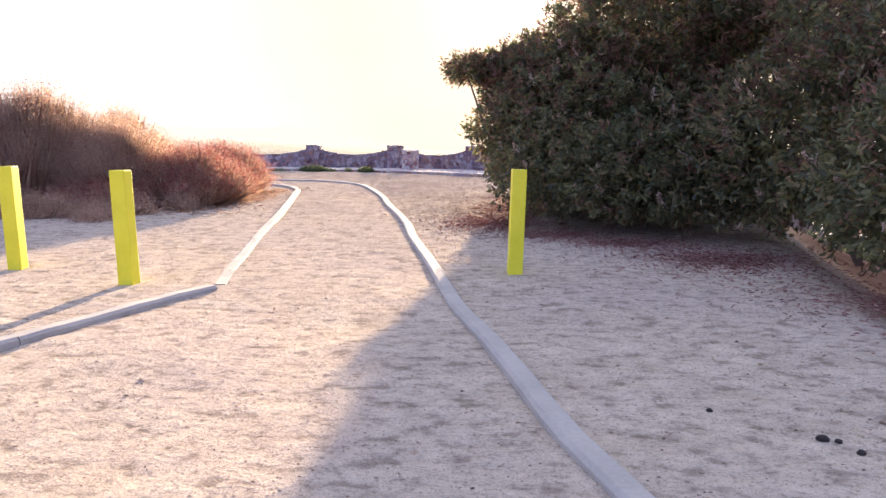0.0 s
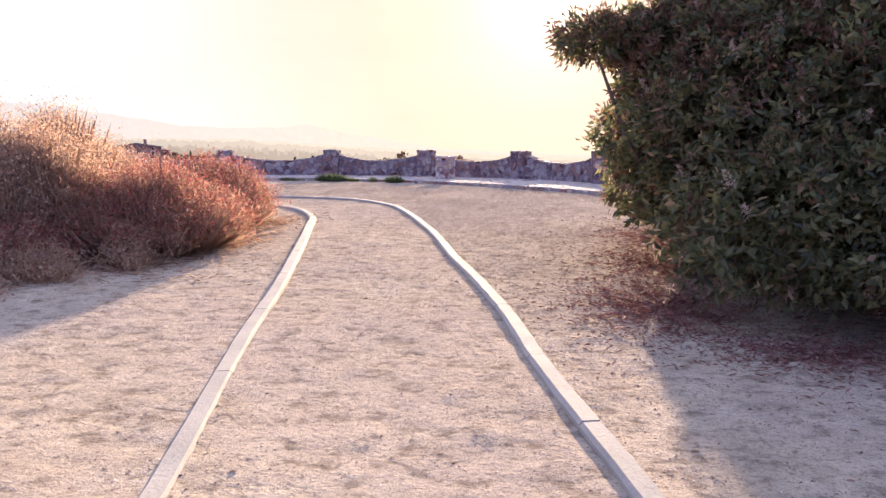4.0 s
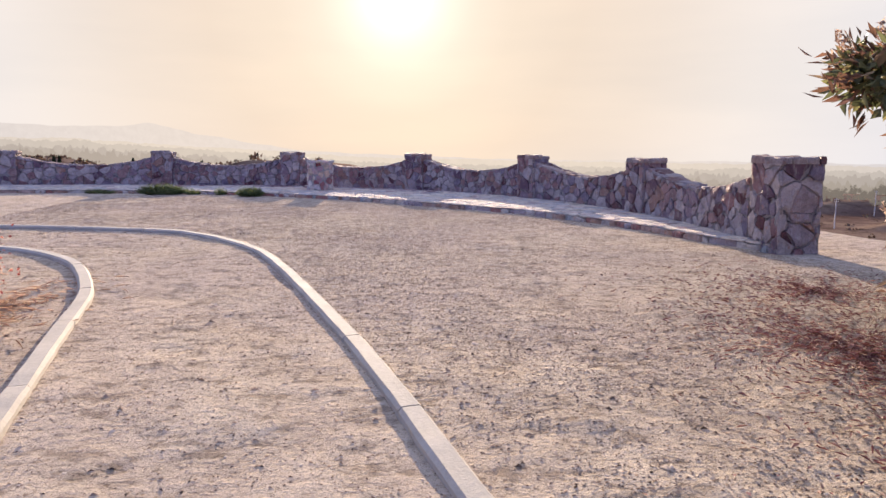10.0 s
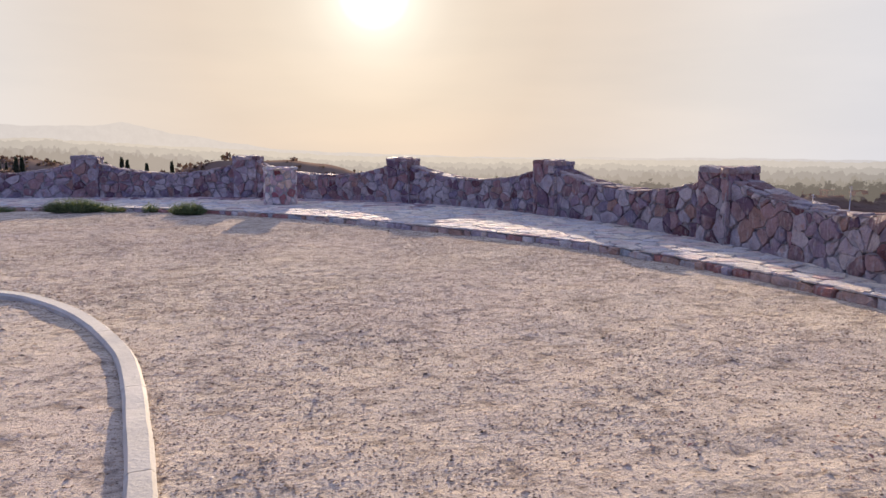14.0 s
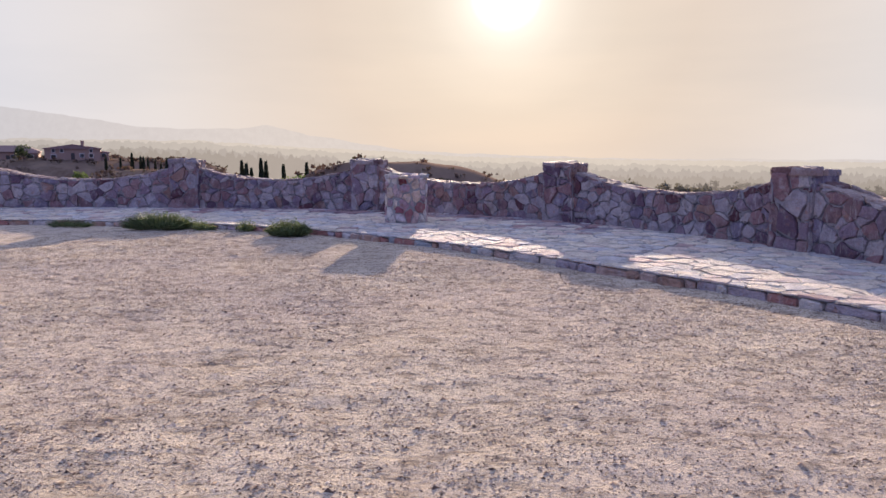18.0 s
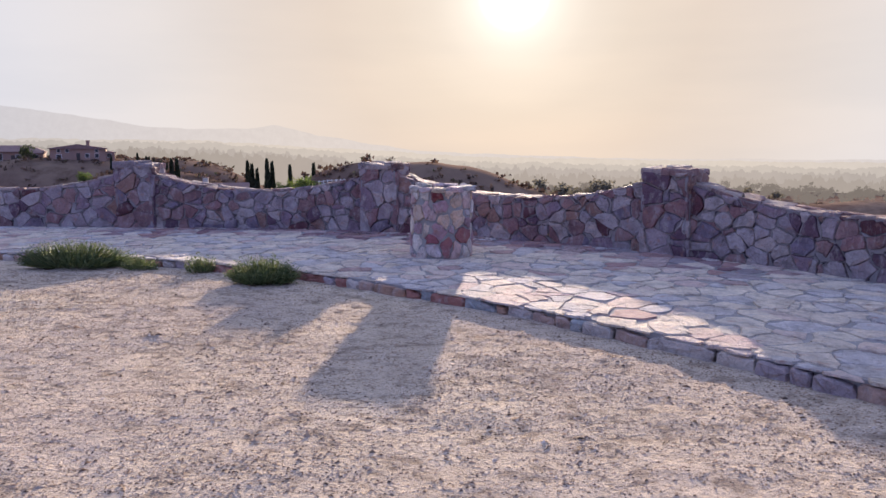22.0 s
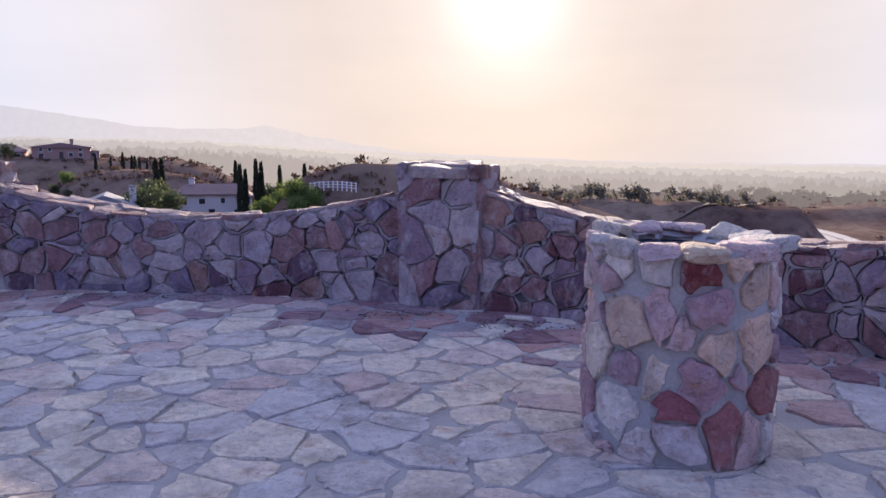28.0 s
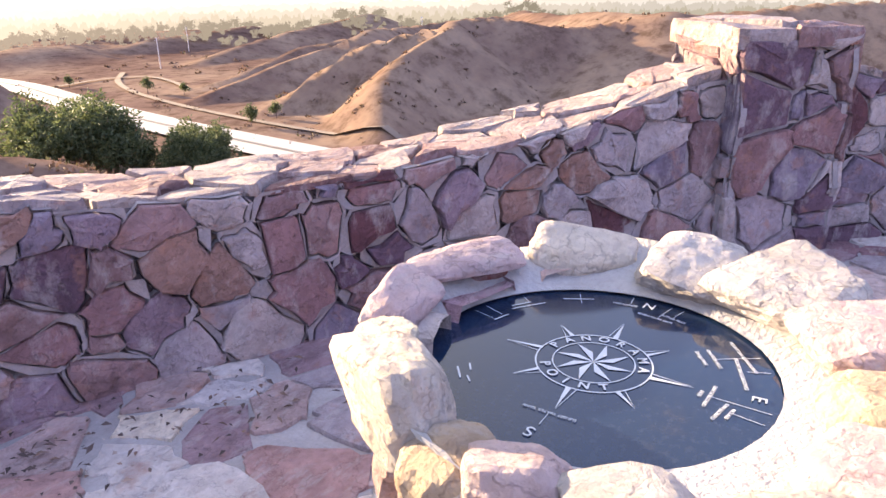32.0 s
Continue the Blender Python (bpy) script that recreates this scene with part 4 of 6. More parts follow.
        deep_k = min(1.0, (edge - 0.236) / 2 / deep)
        for v in ob.data.vertices:
            v.co.y *= deep_k
        reach = edge - deep * deep_k * 0.9
        ob.matrix_basis = pose(reach * math.cos(a) + DIAL_DX, reach * math.sin(a) + DIAL_DY, mid_z, tilt, rng.uniform(-5, 5), deg - 90 + rng.uniform(-6, 6))
    bm = bmesh.new()
    bmesh.ops.create_cone(bm, cap_ends=True, segments=72, radius1=DIAL_R, radius2=DIAL_R, depth=0.03, matrix=Matrix.Translation((DIAL_DX, DIAL_DY, DIAL_Z - 0.015)))
    dial = part("dial", bm, M_DIAL, root, "polished black granite disc")
    z = DIAL_Z + 0.0012

    def spot(r, deg):
        """Compass bearings: north lies along +x, east along -y."""
        a = radians(-deg)
        r = r * 0.93 if r > 0.14 else r
        return (DIAL_DX + r * math.cos(a), DIAL_DY + r * math.sin(a))

    bm = bmesh.new()

    def tri(*pts):
        bm.faces.new([bm.verts.new((x, y, z)) for x, y in pts])

    for k in range(8):
        deg, long_ = k * 45, (0.133 if k % 2 == 0 else 0.118)
        tri((DIAL_DX, DIAL_DY), spot(0.027, deg + 22.5), spot(0.054, deg))
        tri(spot(0.0797, deg), spot(0.0797, deg + (5.5 if k % 2 == 0 else 4.5)), spot(long_ if k % 2 == 0 else 0.118, deg))
        bm.faces.new([bm.verts.new((*spot(r, g), z)) for r, g in ((0.0797, deg - 5.5), (0.0805, deg - 4.4), (long_ if k % 2 == 0 else 0.118, deg - 0.2), (long_ - 0.003 if k % 2 == 0 else 0.115, deg - 0.6))])
    for r0, r1 in ((0.0775, 0.0797), (0.0545, 0.0563)):
        for j in range(72):
            bm.faces.new([bm.verts.new((*spot(r, g), z)) for r, g in ((r0, j * 5), (r1, j * 5), (r1, j * 5 + 5), (r0, j * 5 + 5))])
    part("compass_rose", bm, M_ENGRAVE, dial, "white engraved compass rose")

    def word(text, r, deg, size, turn=None, inward=False, bold=0.0):
        """Engraved words; they read along the tangent, with their heads outwards unless inward."""
        cu = bpy.data.curves.new("lettering", "FONT")
        cu.body, cu.size, cu.align_x, cu.align_y, cu.offset = text, size, "CENTER", "CENTER", bold
        cu.extrude = 0.0003
        tmp = new("lettering", cu)
        dg = bpy.context.evaluated_depsgraph_get()
        me = bpy.data.meshes.new_from_object(tmp.evaluated_get(dg))
        bpy.data.objects.remove(tmp)
        me.materials.clear()
        me.materials.append(M_ENGRAVE)
        ob = new("lettering", me)
        ob.parent = dial
        x, y = spot(r, deg)
        rz = -deg - 90 + (180 if inward else 0) if turn is None else turn
        ob.matrix_basis = pose(x, y, z + 0.0004, 0, 0, rz)
        return ob

    for k, ch in enumerate("PANORAMA"):
        word(ch, 0.0668, -74 + k * 22.2, 0.0200, bold=0.0003)
    for k, ch in enumerate("POINT"):
        word(ch, 0.0668, 236 - k * 22.0, 0.0200, inward=True, bold=0.0004)
    word("N", 0.226, 4, 0.026)
    word("E", 0.226, 87, 0.026)
    word("S", 0.205, 182, 0.027)

    def bar(r0, r1, deg, wide=0.0010):
        (ax, ay), (bx, by) = spot(r0, deg), spot(r1, deg)
        dx, dy = (bx - ax), (by - ay)
        ln = math.hypot(dx, dy)
        px, py = -dy / ln * wide / 2, dx / ln * wide / 2
        link("bearing_line", [(x, y, z) for x, y in ((ax + px, ay + py), (ax - px, ay - py), (bx - px, by - py), (bx + px, by + py))], [(0, 1, 2, 3)], M_ENGRAVE, dial)

    for r0, r1, deg in ((0.195, 0.247, 12), (0.215, 0.247, 17), (0.225, 0.247, -4), (0.175, 0.247, 58), (0.215, 0.247, 68), (0.17, 0.247, 94), (0.205, 0.247, 101), (0.205, 0.247, -26), (0.225, 0.247, -50), (0.205, 0.247, -68), (0.205, 0.247, -74), (0.158, 0.185, 181)):
        bar(r0, r1, deg)
    for text, r, deg, turn in (("SEVEN OAKS DAM", 0.190, 11, None), ("BUTLER PEAK", 0.207, 18, None), ("HIGHLANDS", 0.215, -6, None), ("ZANJA PEAK", 0.160, 57, None), ("CRAFTON HILLS", 0.178, 58, None),
                              ("MOUNT SAN BERNARDINO", 0.222, 57, None), ("MOUNT SAN GORGONIO", 0.205, 70, None), ("SAN GORGONIO", 0.168, 94, None), ("PASS", 0.156, 94, None),
                              ("MOUNT", 0.204, 102, None), ("SAN JACINTO", 0.192, 103, None), ("SUNSET WATER TANK", 0.155, 181, None)):
        word(text, r, deg, 0.0070, turn, inward=False)
    # words that cannot be read
    for r, deg, ln in ((0.222, -27, 0.05), (0.21, -52, 0.06), (0.222, -54, 0.035), (0.198, -70, 0.03), (0.20, 232, 0.030), (0.182, 236, 0.018), (0.19, 226, 0.016)):
        x, y = spot(r, deg)
        ra = radians(-deg)
        rx, ry, tx, ty = math.cos(ra), math.sin(ra), math.sin(ra), -math.cos(ra)
        link("worn_lettering", [(x + tx * a * ln / 2 + rx * b * 0.0012, y + ty * a * ln / 2 + ry * b * 0.0012, z) for a, b in ((-1, -1), (1, -1), (1, 1), (-1, 1))], [(0, 1, 2, 3)], M_ENGRAVE, dial)
    return root


def one_stone(name, colour, other):
    return stone_material(name, [(0.0, colour), (0.5, other), (1.0, colour)])


M_DARKRED = one_stone("dark_red_stone", (0.20, 0.045, 0.05), (0.22, 0.06, 0.06))
M_RED = one_stone("red_stone", (0.43, 0.15, 0.13), (0.36, 0.13, 0.15))
M_ORANGE = one_stone("orange_stone", (0.64, 0.42, 0.29), (0.62, 0.46, 0.36))
M_PURPLE = one_stone("purple_stone", (0.44, 0.30, 0.34), (0.48, 0.36, 0.39))
M_PINK = one_stone("pink_stone", (0.64, 0.48, 0.45), (0.60, 0.44, 0.43))
M_WHITE_STONE = one_stone("white_stone", (0.58, 0.535, 0.50), (0.61, 0.555, 0.51))
M_BLUSH = one_stone("blush_quartz", (0.64, 0.51, 0.44), (0.62, 0.53, 0.46))
M_CREAM = one_stone("cream_quartz", (0.66, 0.59, 0.47), (0.66, 0.58, 0.49))
M_ORANGE_CREAM = one_stone("yellow_quartz", (0.60, 0.44, 0.27), (0.58, 0.44, 0.31))
M_PED = stone_material("pedestal_stone", [(0.0, (0.66, 0.46, 0.42)), (0.16, (0.68, 0.58, 0.54)), (0.30, (0.48, 0.30, 0.33)), (0.42, (0.76, 0.68, 0.62)), (0.54, (0.60, 0.42, 0.42)), (0.66, (0.70, 0.50, 0.38)), (0.76, (0.64, 0.55, 0.56)), (0.87, (0.36, 0.15, 0.15)), (0.92, (0.76, 0.64, 0.54)), (1.0, (0.4, 0.3, 0.3))])
pedestal()


# ---- bollards ----
def bollard_material():
    m, n, l, b = mat("yellow_paint", 0.5)
    co = n.new("ShaderNodeTexCoord").outputs["Object"]
    big, fine = noise_node(n, l, 4.0, 4, 0.6, co), noise_node(n, l, 60.0, 4, 0.7, co)
    c = ramp_node(n, l, big.outputs[0], [(0.3, (0.76, 0.70, 0.03)), (0.7, (0.86, 0.80, 0.05))])
    chip = ramp_node(n, l, fine.outputs[0], [(0.70, (0, 0, 0)), (0.76, (0.6, 0.6, 0.6))])
    l.new(mix_node(n, l, chip.outputs[0], c.outputs[0], (0.55, 0.50, 0.22)), b.inputs["Base Color"])
    bump_node(n, l, b, big.outputs[0], 0.15, 0.01)
    return m


M_YELLOW = bollard_material()


def bollard(x, y, lean, turn, tall):
    root = tagged(base("bollard", x, y, level(x, y), turn), "bright yellow painted square wooden bollard set in sand", "bollard", "bollards across the path")
    bm = bmesh.new()
    bmesh.ops.create_cube(bm, size=1.0, matrix=Matrix.Diagonal((0.145, 0.145, tall + 0.3, 1)))
    bmesh.ops.bevel(bm, geom=bm.edges[:], offset=0.010, segments=2, affect="EDGES", profile=0.6)
    for v in bm.verts:
        v.co.x += 0.002 * math.sin(v.co.z * 9 + x)
        v.co.z += tall / 2 - 0.15
    ob = part("post", bm, M_YELLOW, root, smooth=False)
    ob.matrix_basis = pose(0, 0, 0, 0, lean, 0)
    return root


bollard(-2.79, 7.5, -1.5, 4, 1.08)
bollard(-1.19, 6.74, -1.5, -3, 1.08)
bollard(2.475, 7.60, 1.5, 6, 1.07)


# ---- plants ----
def leaf_material(name, stops, through=0.35, rough=0.55, vary=0.3):
    m, n, l, b = mat(name, rough)
    geo = n.new("ShaderNodeNewGeometry")
    co = n.new("ShaderNodeTexCoord").outputs["Object"]
    c = ramp_node(n, l, geo.outputs["Random Per Island"], stops)
    patch = noise_node(n, l, 2.2, 3, 0.6, co)
    c2 = mix_node(n, l, vary, c.outputs[0], ramp_node(n, l, patch.outputs[0], [(0.35, (0.55, 0.5, 0.45)), (0.65, (1.3, 1.3, 1.2))]).outputs[0], "MULTIPLY")
    l.new(c2, b.inputs["Base Color"])
    tr = n.new("ShaderNodeBsdfTranslucent")
    l.new(c2, tr.inputs[0])
    mx = n.new("ShaderNodeMixShader")
    mx.inputs[0].default_value = through
    out = n["Material Output"]
    l.new(b.outputs[0], mx.inputs[1])
    l.new(tr.outputs[0], mx.inputs[2])
    l.new(mx.outputs[0], out.inputs[0])
    return m


M_LEAF = leaf_material("sumac_leaf", [(0.0, (0.085, 0.100, 0.060)), (0.35, (0.145, 0.160, 0.085)), (0.7, (0.215, 0.225, 0.105)), (0.9, (0.30, 0.26, 0.14)), (1.0, (0.38, 0.25, 0.17))], 0.5, 0.38, 0.6)
M_BACKLIT_LEAF = leaf_material("backlit_leaf", [(0.0, (0.13, 0.075, 0.055)), (0.4, (0.21, 0.115, 0.085)), (0.8, (0.30, 0.16, 0.12)), (1.0, (0.36, 0.25, 0.15))], 0.45, 0.5, 0.6)
M_PANICLE = leaf_material("seed_panicle", [(0.0, (0.40, 0.27, 0.23)), (0.5, (0.56, 0.41, 0.34)), (1.0, (0.68, 0.55, 0.46))], 0.4, 0.8)
M_DRYLEAF = leaf_material("fallen_leaf", [(0.0, (0.20, 0.075, 0.075)), (0.45, (0.33, 0.135, 0.125)), (0.8, (0.42, 0.23, 0.19)), (1.0, (0.55, 0.43, 0.36))], 0.2, 0.8)
M_RUST = leaf_material("dry_flower", [(0.0, (0.29, 0.078, 0.075)), (0.5, (0.43, 0.138, 0.125)), (0.85, (0.54, 0.24, 0.20)), (1.0, (0.62, 0.44, 0.36))], 0.5, 0.9)
M_TAN = leaf_material("dry_stem", [(0.0, (0.44, 0.27, 0.21)), (0.5, (0.60, 0.40, 0.31)), (1.0, (0.70, 0.55, 0.44))], 0.58, 0.9)
M_GREEN = leaf_material("weed_leaf", [(0.0, (0.09, 0.13, 0.05)), (0.5, (0.17, 0.22, 0.09)), (1.0, (0.30, 0.32, 0.15))], 0.4, 0.6)
M_BARK = plain("bark", (0.16, 0.11, 0.085), 0.9, 0.3, 10.0, 0.7)


def leaves(name, centre, along, across, length, width, material, parent, fold=0.25, label=""):
    """Many small folded leaves as one mesh: arrays of places, directions and sizes."""
    n = len(centre)
    along = along / np.linalg.norm(along, axis=1, keepdims=True)
    across = np.cross(along, across)
    across /= np.linalg.norm(across, axis=1, keepdims=True) + 1e-9
    up = np.cross(across, along)
    L, W = length[:, None], width[:, None]
    v = np.stack([centre, centre + along * L * 0.45 + across * W * 0.5 + up * W * fold, centre + along * L + up * -L * 0.12, centre + along * L * 0.45 - across * W * 0.5 + up * W * fold], 1).reshape(-1, 3)
    i = np.arange(n) * 4
    f = np.stack([i, i + 1, i + 2, i, i + 2, i + 3], 1).reshape(-1, 3)
    me = bpy.data.meshes.new(name)
    me.vertices.add(len(v))
    me.vertices.foreach_set("co", v.astype(np.float32).ravel())
    me.loops.add(f.size)
    me.loops.foreach_set("vertex_index", f.ravel().astype(np.int32))
    me.polygons.add(len(f))
    me.polygons.foreach_set("loop_start", (np.arange(len(f)) * 3).astype(np.int32))
    me.update(calc_edges=True)
    me.materials.append(material)
    ob = new(name, me)
    ob.parent = parent
    if label:
        ob["label"] = label
    return ob


def limb(bm, pts, r0, r1, sides=6):
    """A tapered limb through points."""
    rings = []
    for k, p in enumerate(pts):
        d = (Vector(pts[min(k + 1, len(pts) - 1)]) - Vector(pts[max(k - 1, 0)])).normalized()
        a = d.orthogonal().normalized()
        b = d.cross(a)
        r = r0 + (r1 - r0) * k / (len(pts) - 1)
        rings.append([bm.verts.new(Vector(p) + (a * math.cos(t) + b * math.sin(t)) * r) for t in [2 * math.pi * j / sides for j in range(sides)]])
    for ra, rb in zip(rings, rings[1:]):
        for j in range(sides):
            bm.faces.new((ra[j], ra[(j + 1) % sides], rb[(j + 1) % sides], rb[j]))


def crown_points(rs, blobs, sprigs, per):
    """Sprigs over and inside lumpy blobs; each carries a spray of leaves."""
    vol = np.array([b[3] * b[4] * b[5] for b in blobs]) ** 0.5
    pick = rs.choice(len(blobs), sprigs, p=vol / vol.sum())
    B = np.array(blobs)[pick]
    d = rs.normal(size=(sprigs, 3))
    d /= np.linalg.norm(d, axis=1, keepdims=True)
    lump = 0.86 + 0.34 * (0.5 + 0.5 * np.sin(d[:, 0] * 7 + B[:, 0] * 3) * np.sin(d[:, 1] * 6 + B[:, 1] * 2) * np.cos(d[:, 2] * 6)) * rs.uniform(0.6, 1.1, sprigs)
    depth = 1 - 0.5 * rs.uniform(0, 1, sprigs) ** 2.0
    p = B[:, :3] + d * B[:, 3:6] * (lump * depth)[:, None]
    return np.repeat(p, per, 0), np.repeat(d, per, 0)


def sumac(name_label, x, y, blobs, sprigs, seed, foot=0.12):
    rs = np.random.RandomState(seed)
    rng = random.Random(seed)
    z0 = level(x, y)
    root = tagged(base("evergreen_shrub", x, y, z0), name_label, "shrub", "evergreen shrubs beside the path")
    bm = bmesh.new()
    for b in blobs:
        for _ in range(5):
            a, r = rng.uniform(0, 6.28), rng.uniform(0.1, 0.6)
            end = Vector((b[0] + b[3] * r * math.cos(a), b[1] + b[4] * r * math.sin(a), b[2] + b[5] * rng.uniform(-0.2, 0.7)))
            start = Vector((rng.uniform(-0.3, 0.3) + b[0] * 0.45, rng.uniform(-0.3, 0.3) + b[1] * 0.45, -0.1))
            mid = start.lerp(end, 0.5) + Vector((rng.uniform(-0.3, 0.3), rng.uniform(-0.3, 0.3), 0.2))
            limb(bm, [start, start.lerp(mid, 0.5) + Vector((0, 0, 0.1)), mid, mid.lerp(end, 0.5), end], 0.045, 0.008)
    part("branch", bm, M_BARK, root)
    p, d = crown_points(rs, blobs, int(sprigs * 0.62), 14)
    n = len(p)
    p = p + rs.normal(size=(n, 3)) * 0.042
    keep = p[:, 2] > foot + rs.uniform(0, 0.25, n)
    p, d, n = p[keep], d[keep], int(keep.sum())
    along = d * 0.5 + rs.normal(size=(n, 3)) * 0.6 + np.array([0, 0, -0.15])
    leaves("crown", p, along, rs.normal(size=(n, 3)), rs.uniform(0.065, 0.125, n), rs.uniform(0.030, 0.054, n), M_LEAF, root, 0.2)
    # reddish leaves at the shoot tips, mostly high up, coloured as if backlit
    p, d = crown_points(rs, blobs, int(sprigs * 0.42), 12)
    backlit = rs.uniform(0, 1, len(p) // 12) < np.clip((p[::12, 2] - 0.7) / 1.6, 0.08, 1)
    p, d = p[np.repeat(backlit, 12)], d[np.repeat(backlit, 12)]
    p = p + d * 0.07 + rs.normal(size=p.shape) * 0.045
    n = len(p)
    leaves("backlit_leaves", p, d * 0.8 + rs.normal(size=(n, 3)) * 0.5, rs.normal(size=(n, 3)), rs.uniform(0.06, 0.12, n), rs.uniform(0.018, 0.034, n), M_BACKLIT_LEAF, root, 0.2, "leaves tinted reddish-brown as if lit from behind")
    # upright cones of dry pinkish blossom
    heads = max(30, sprigs // 32)
    p, d = crown_points(rs, blobs, heads, 1)
    d = d + np.array([0, 0, 0.9])
    d /= np.linalg.norm(d, axis=1, keepdims=True)
    tall, per = rs.uniform(0.10, 0.20, heads), 70
    t = rs.uniform(0, 1, (heads, per))
    q = p[:, None] + d[:, None] * (t * tall[:, None] + 0.06)[..., None] + rs.normal(size=(heads, per, 3)) * (0.028 * (1.1 - t))[..., None]
    q = q.reshape(-1, 3)
    leaves("blossom", q, rs.normal(size=q.shape), rs.normal(size=q.shape), rs.uniform(0.014, 0.03, len(q)), rs.uniform(0.010, 0.018, len(q)), M_PANICLE, root, 0.3, "dry pinkish blossom cones")
    return root


sumac("tall dense evergreen shrub with long leathery green leaves", 4.3, 12.8, [(-0.35, 0.1, 1.5, 1.85, 2.0, 1.45), (0.3, -0.9, 1.2, 1.9, 1.7, 1.25), (0.4, 0.6, 2.8, 1.8, 2.0, 1.2), (-1.1, 0.3, 2.2, 1.0, 1.2, 0.9), (0.7, -0.6, 3.3, 1.4, 1.5, 1.0), (-1.7, 0.2, 2.55, 0.75, 0.4, 0.28), (-2.3, 0.2, 2.5, 0.5, 0.3, 0.2), (-1.55, 0.0, 1.6, 0.8, 0.8, 0.8), (-0.9, -1.5, 0.7, 1.2, 0.9, 0.7), (0.3, -2.2, 0.8, 1.5, 0.8, 0.75), (-0.3, -1.9, 0.45, 0.9, 0.6, 0.5), (0.6, -2.6, 0.5, 1.3, 0.7, 0.5)], 10600, 1)
sumac("evergreen shrub with drooping leaves at the plaza edge", 5.05, 15.85, [(-0.05, -0.75, 1.2, 1.5, 1.5, 1.15), (1.15, 0.75, 1.4, 1.5, 1.4, 1.3), (0.3, -0.25, 2.4, 1.3, 1.4, 1.0), (-1.45, -0.85, 2.35, 0.55, 0.4, 0.3), (1.55, 1.15, 1.0, 1.2, 1.1, 1.0), (-2.42, -0.75, 1.72, 0.34, 0.2, 0.09), (-1.7, -0.95, 1.7, 0.5, 0.5, 0.42), (-1.35, -1.25, 0.6, 0.85, 0.9, 0.65), (-2.37, -1.55, 0.92, 0.42, 0.42, 0.42), (-1.6, -1.2, 1.3, 0.6, 0.6, 0.6), (-0.55, 0.15, 1.9, 0.85, 0.85, 1.4), (-0.5, 0.1, 2.9, 0.8, 0.8, 0.6)], 9000, 2)
sumac("broad evergreen shrub reaching down to the sand", 7.2, 8.4, [(0.2, 0.2, 1.5, 2.0, 2.2, 1.5), (-0.6, -1.6, 1.0, 1.5, 1.5, 1.0), (0.2, 0.6, 2.9, 1.9, 2.0, 1.2), (-1.0, 1.3, 1.3, 1.4, 1.4, 1.3), (0.4, -2.6, 1.2, 1.7, 1.5, 1.1)], 5600, 3)
sumac("tall evergreen shrub behind the others", 7.2, 12.6, [(0, 0, 2.0, 2.3, 2.4, 1.9), (0.1, 0.3, 3.9, 1.9, 2.0, 1.2), (-1.1, -0.8, 3.7, 1.2, 1.4, 0.9), (0.4, 2.6, 2.2, 2.0, 1.8, 1.6)], 4600, 4)


def buckwheat(label, x, y, rx, ry, tall, stems, seed, rust=M_RUST):
    """A dry bush: a dome of fine stems with rust-red seed heads."""
    rs = np.random.RandomState(seed)
    z0 = level(x, y)
    small = stems < 400
    root = tagged(base("grass_tuft" if small else "dry_bush", x, y, z0), label, "grass" if small else "bush", "dry tufts on the sand" if small else "dry bushes beside the path")
    a, r = rs.uniform(0, 2 * math.pi, stems), np.sqrt(rs.uniform(0, 1, stems))
    foot = np.stack([rx * 0.72 * r * np.cos(a), ry * 0.72 * r * np.sin(a), np.full(stems, -0.02)], 1)
    dome = tall * np.sqrt(np.clip(1 - 0.82 * r**2, 0.05, 1)) * (rs.uniform(0.5, 1.12, stems) if tall < 1.3 else rs.uniform(0.74, 0.98, stems))
    dome = dome * (0.55 + 0.85 * fbm(foot[:, 0] + x, foot[:, 1] + y, 1.7, seed, 3))
    lean = 0.35 + 0.5 * r
    tip = np.stack([foot[:, 0] * (1 + lean * 0.5) + rs.normal(0, 0.12, stems), foot[:, 1] * (1 + lean * 0.5) + rs.normal(0, 0.12, stems), dome], 1)
    along = tip - foot
    ln = np.linalg.norm(along, axis=1)
    leaves("stem", foot, along, rs.normal(size=(stems, 3)), ln, rs.uniform(0.004, 0.009, stems), M_TAN, root, 0.3)
    per = 9 if tall < 1.3 else 16
    t = rs.uniform(0.35, 1.0, (stems, per)) ** 0.5
    p = (foot[:, None] + along[:, None] * t[..., None]).reshape(-1, 3) + rs.normal(0, 0.045, (stems * per, 3))
    n = len(p)
    leaves("side_twig", p, rs.normal(size=(n, 3)) + np.array([0, 0, 0.7]), rs.normal(size=(n, 3)), rs.uniform(0.04, 0.10, n), rs.uniform(0.004, 0.009, n), M_TAN, root, 0.3)
    top = np.repeat(tip, 6, 0) + rs.normal(0, 0.07 if tall < 1.3 else 0.12, (stems * 6, 3))
    n = len(top)
    leaves("seed_head", top, rs.normal(size=(n, 3)), rs.normal(size=(n, 3)), rs.uniform(0.018, 0.04, n), rs.uniform(0.014, 0.03, n), rust, root, 0.4, "rust-red dry seed heads")
    if small:
        for ob in root.children:
            tagged(ob, kind="stuff")
    return root


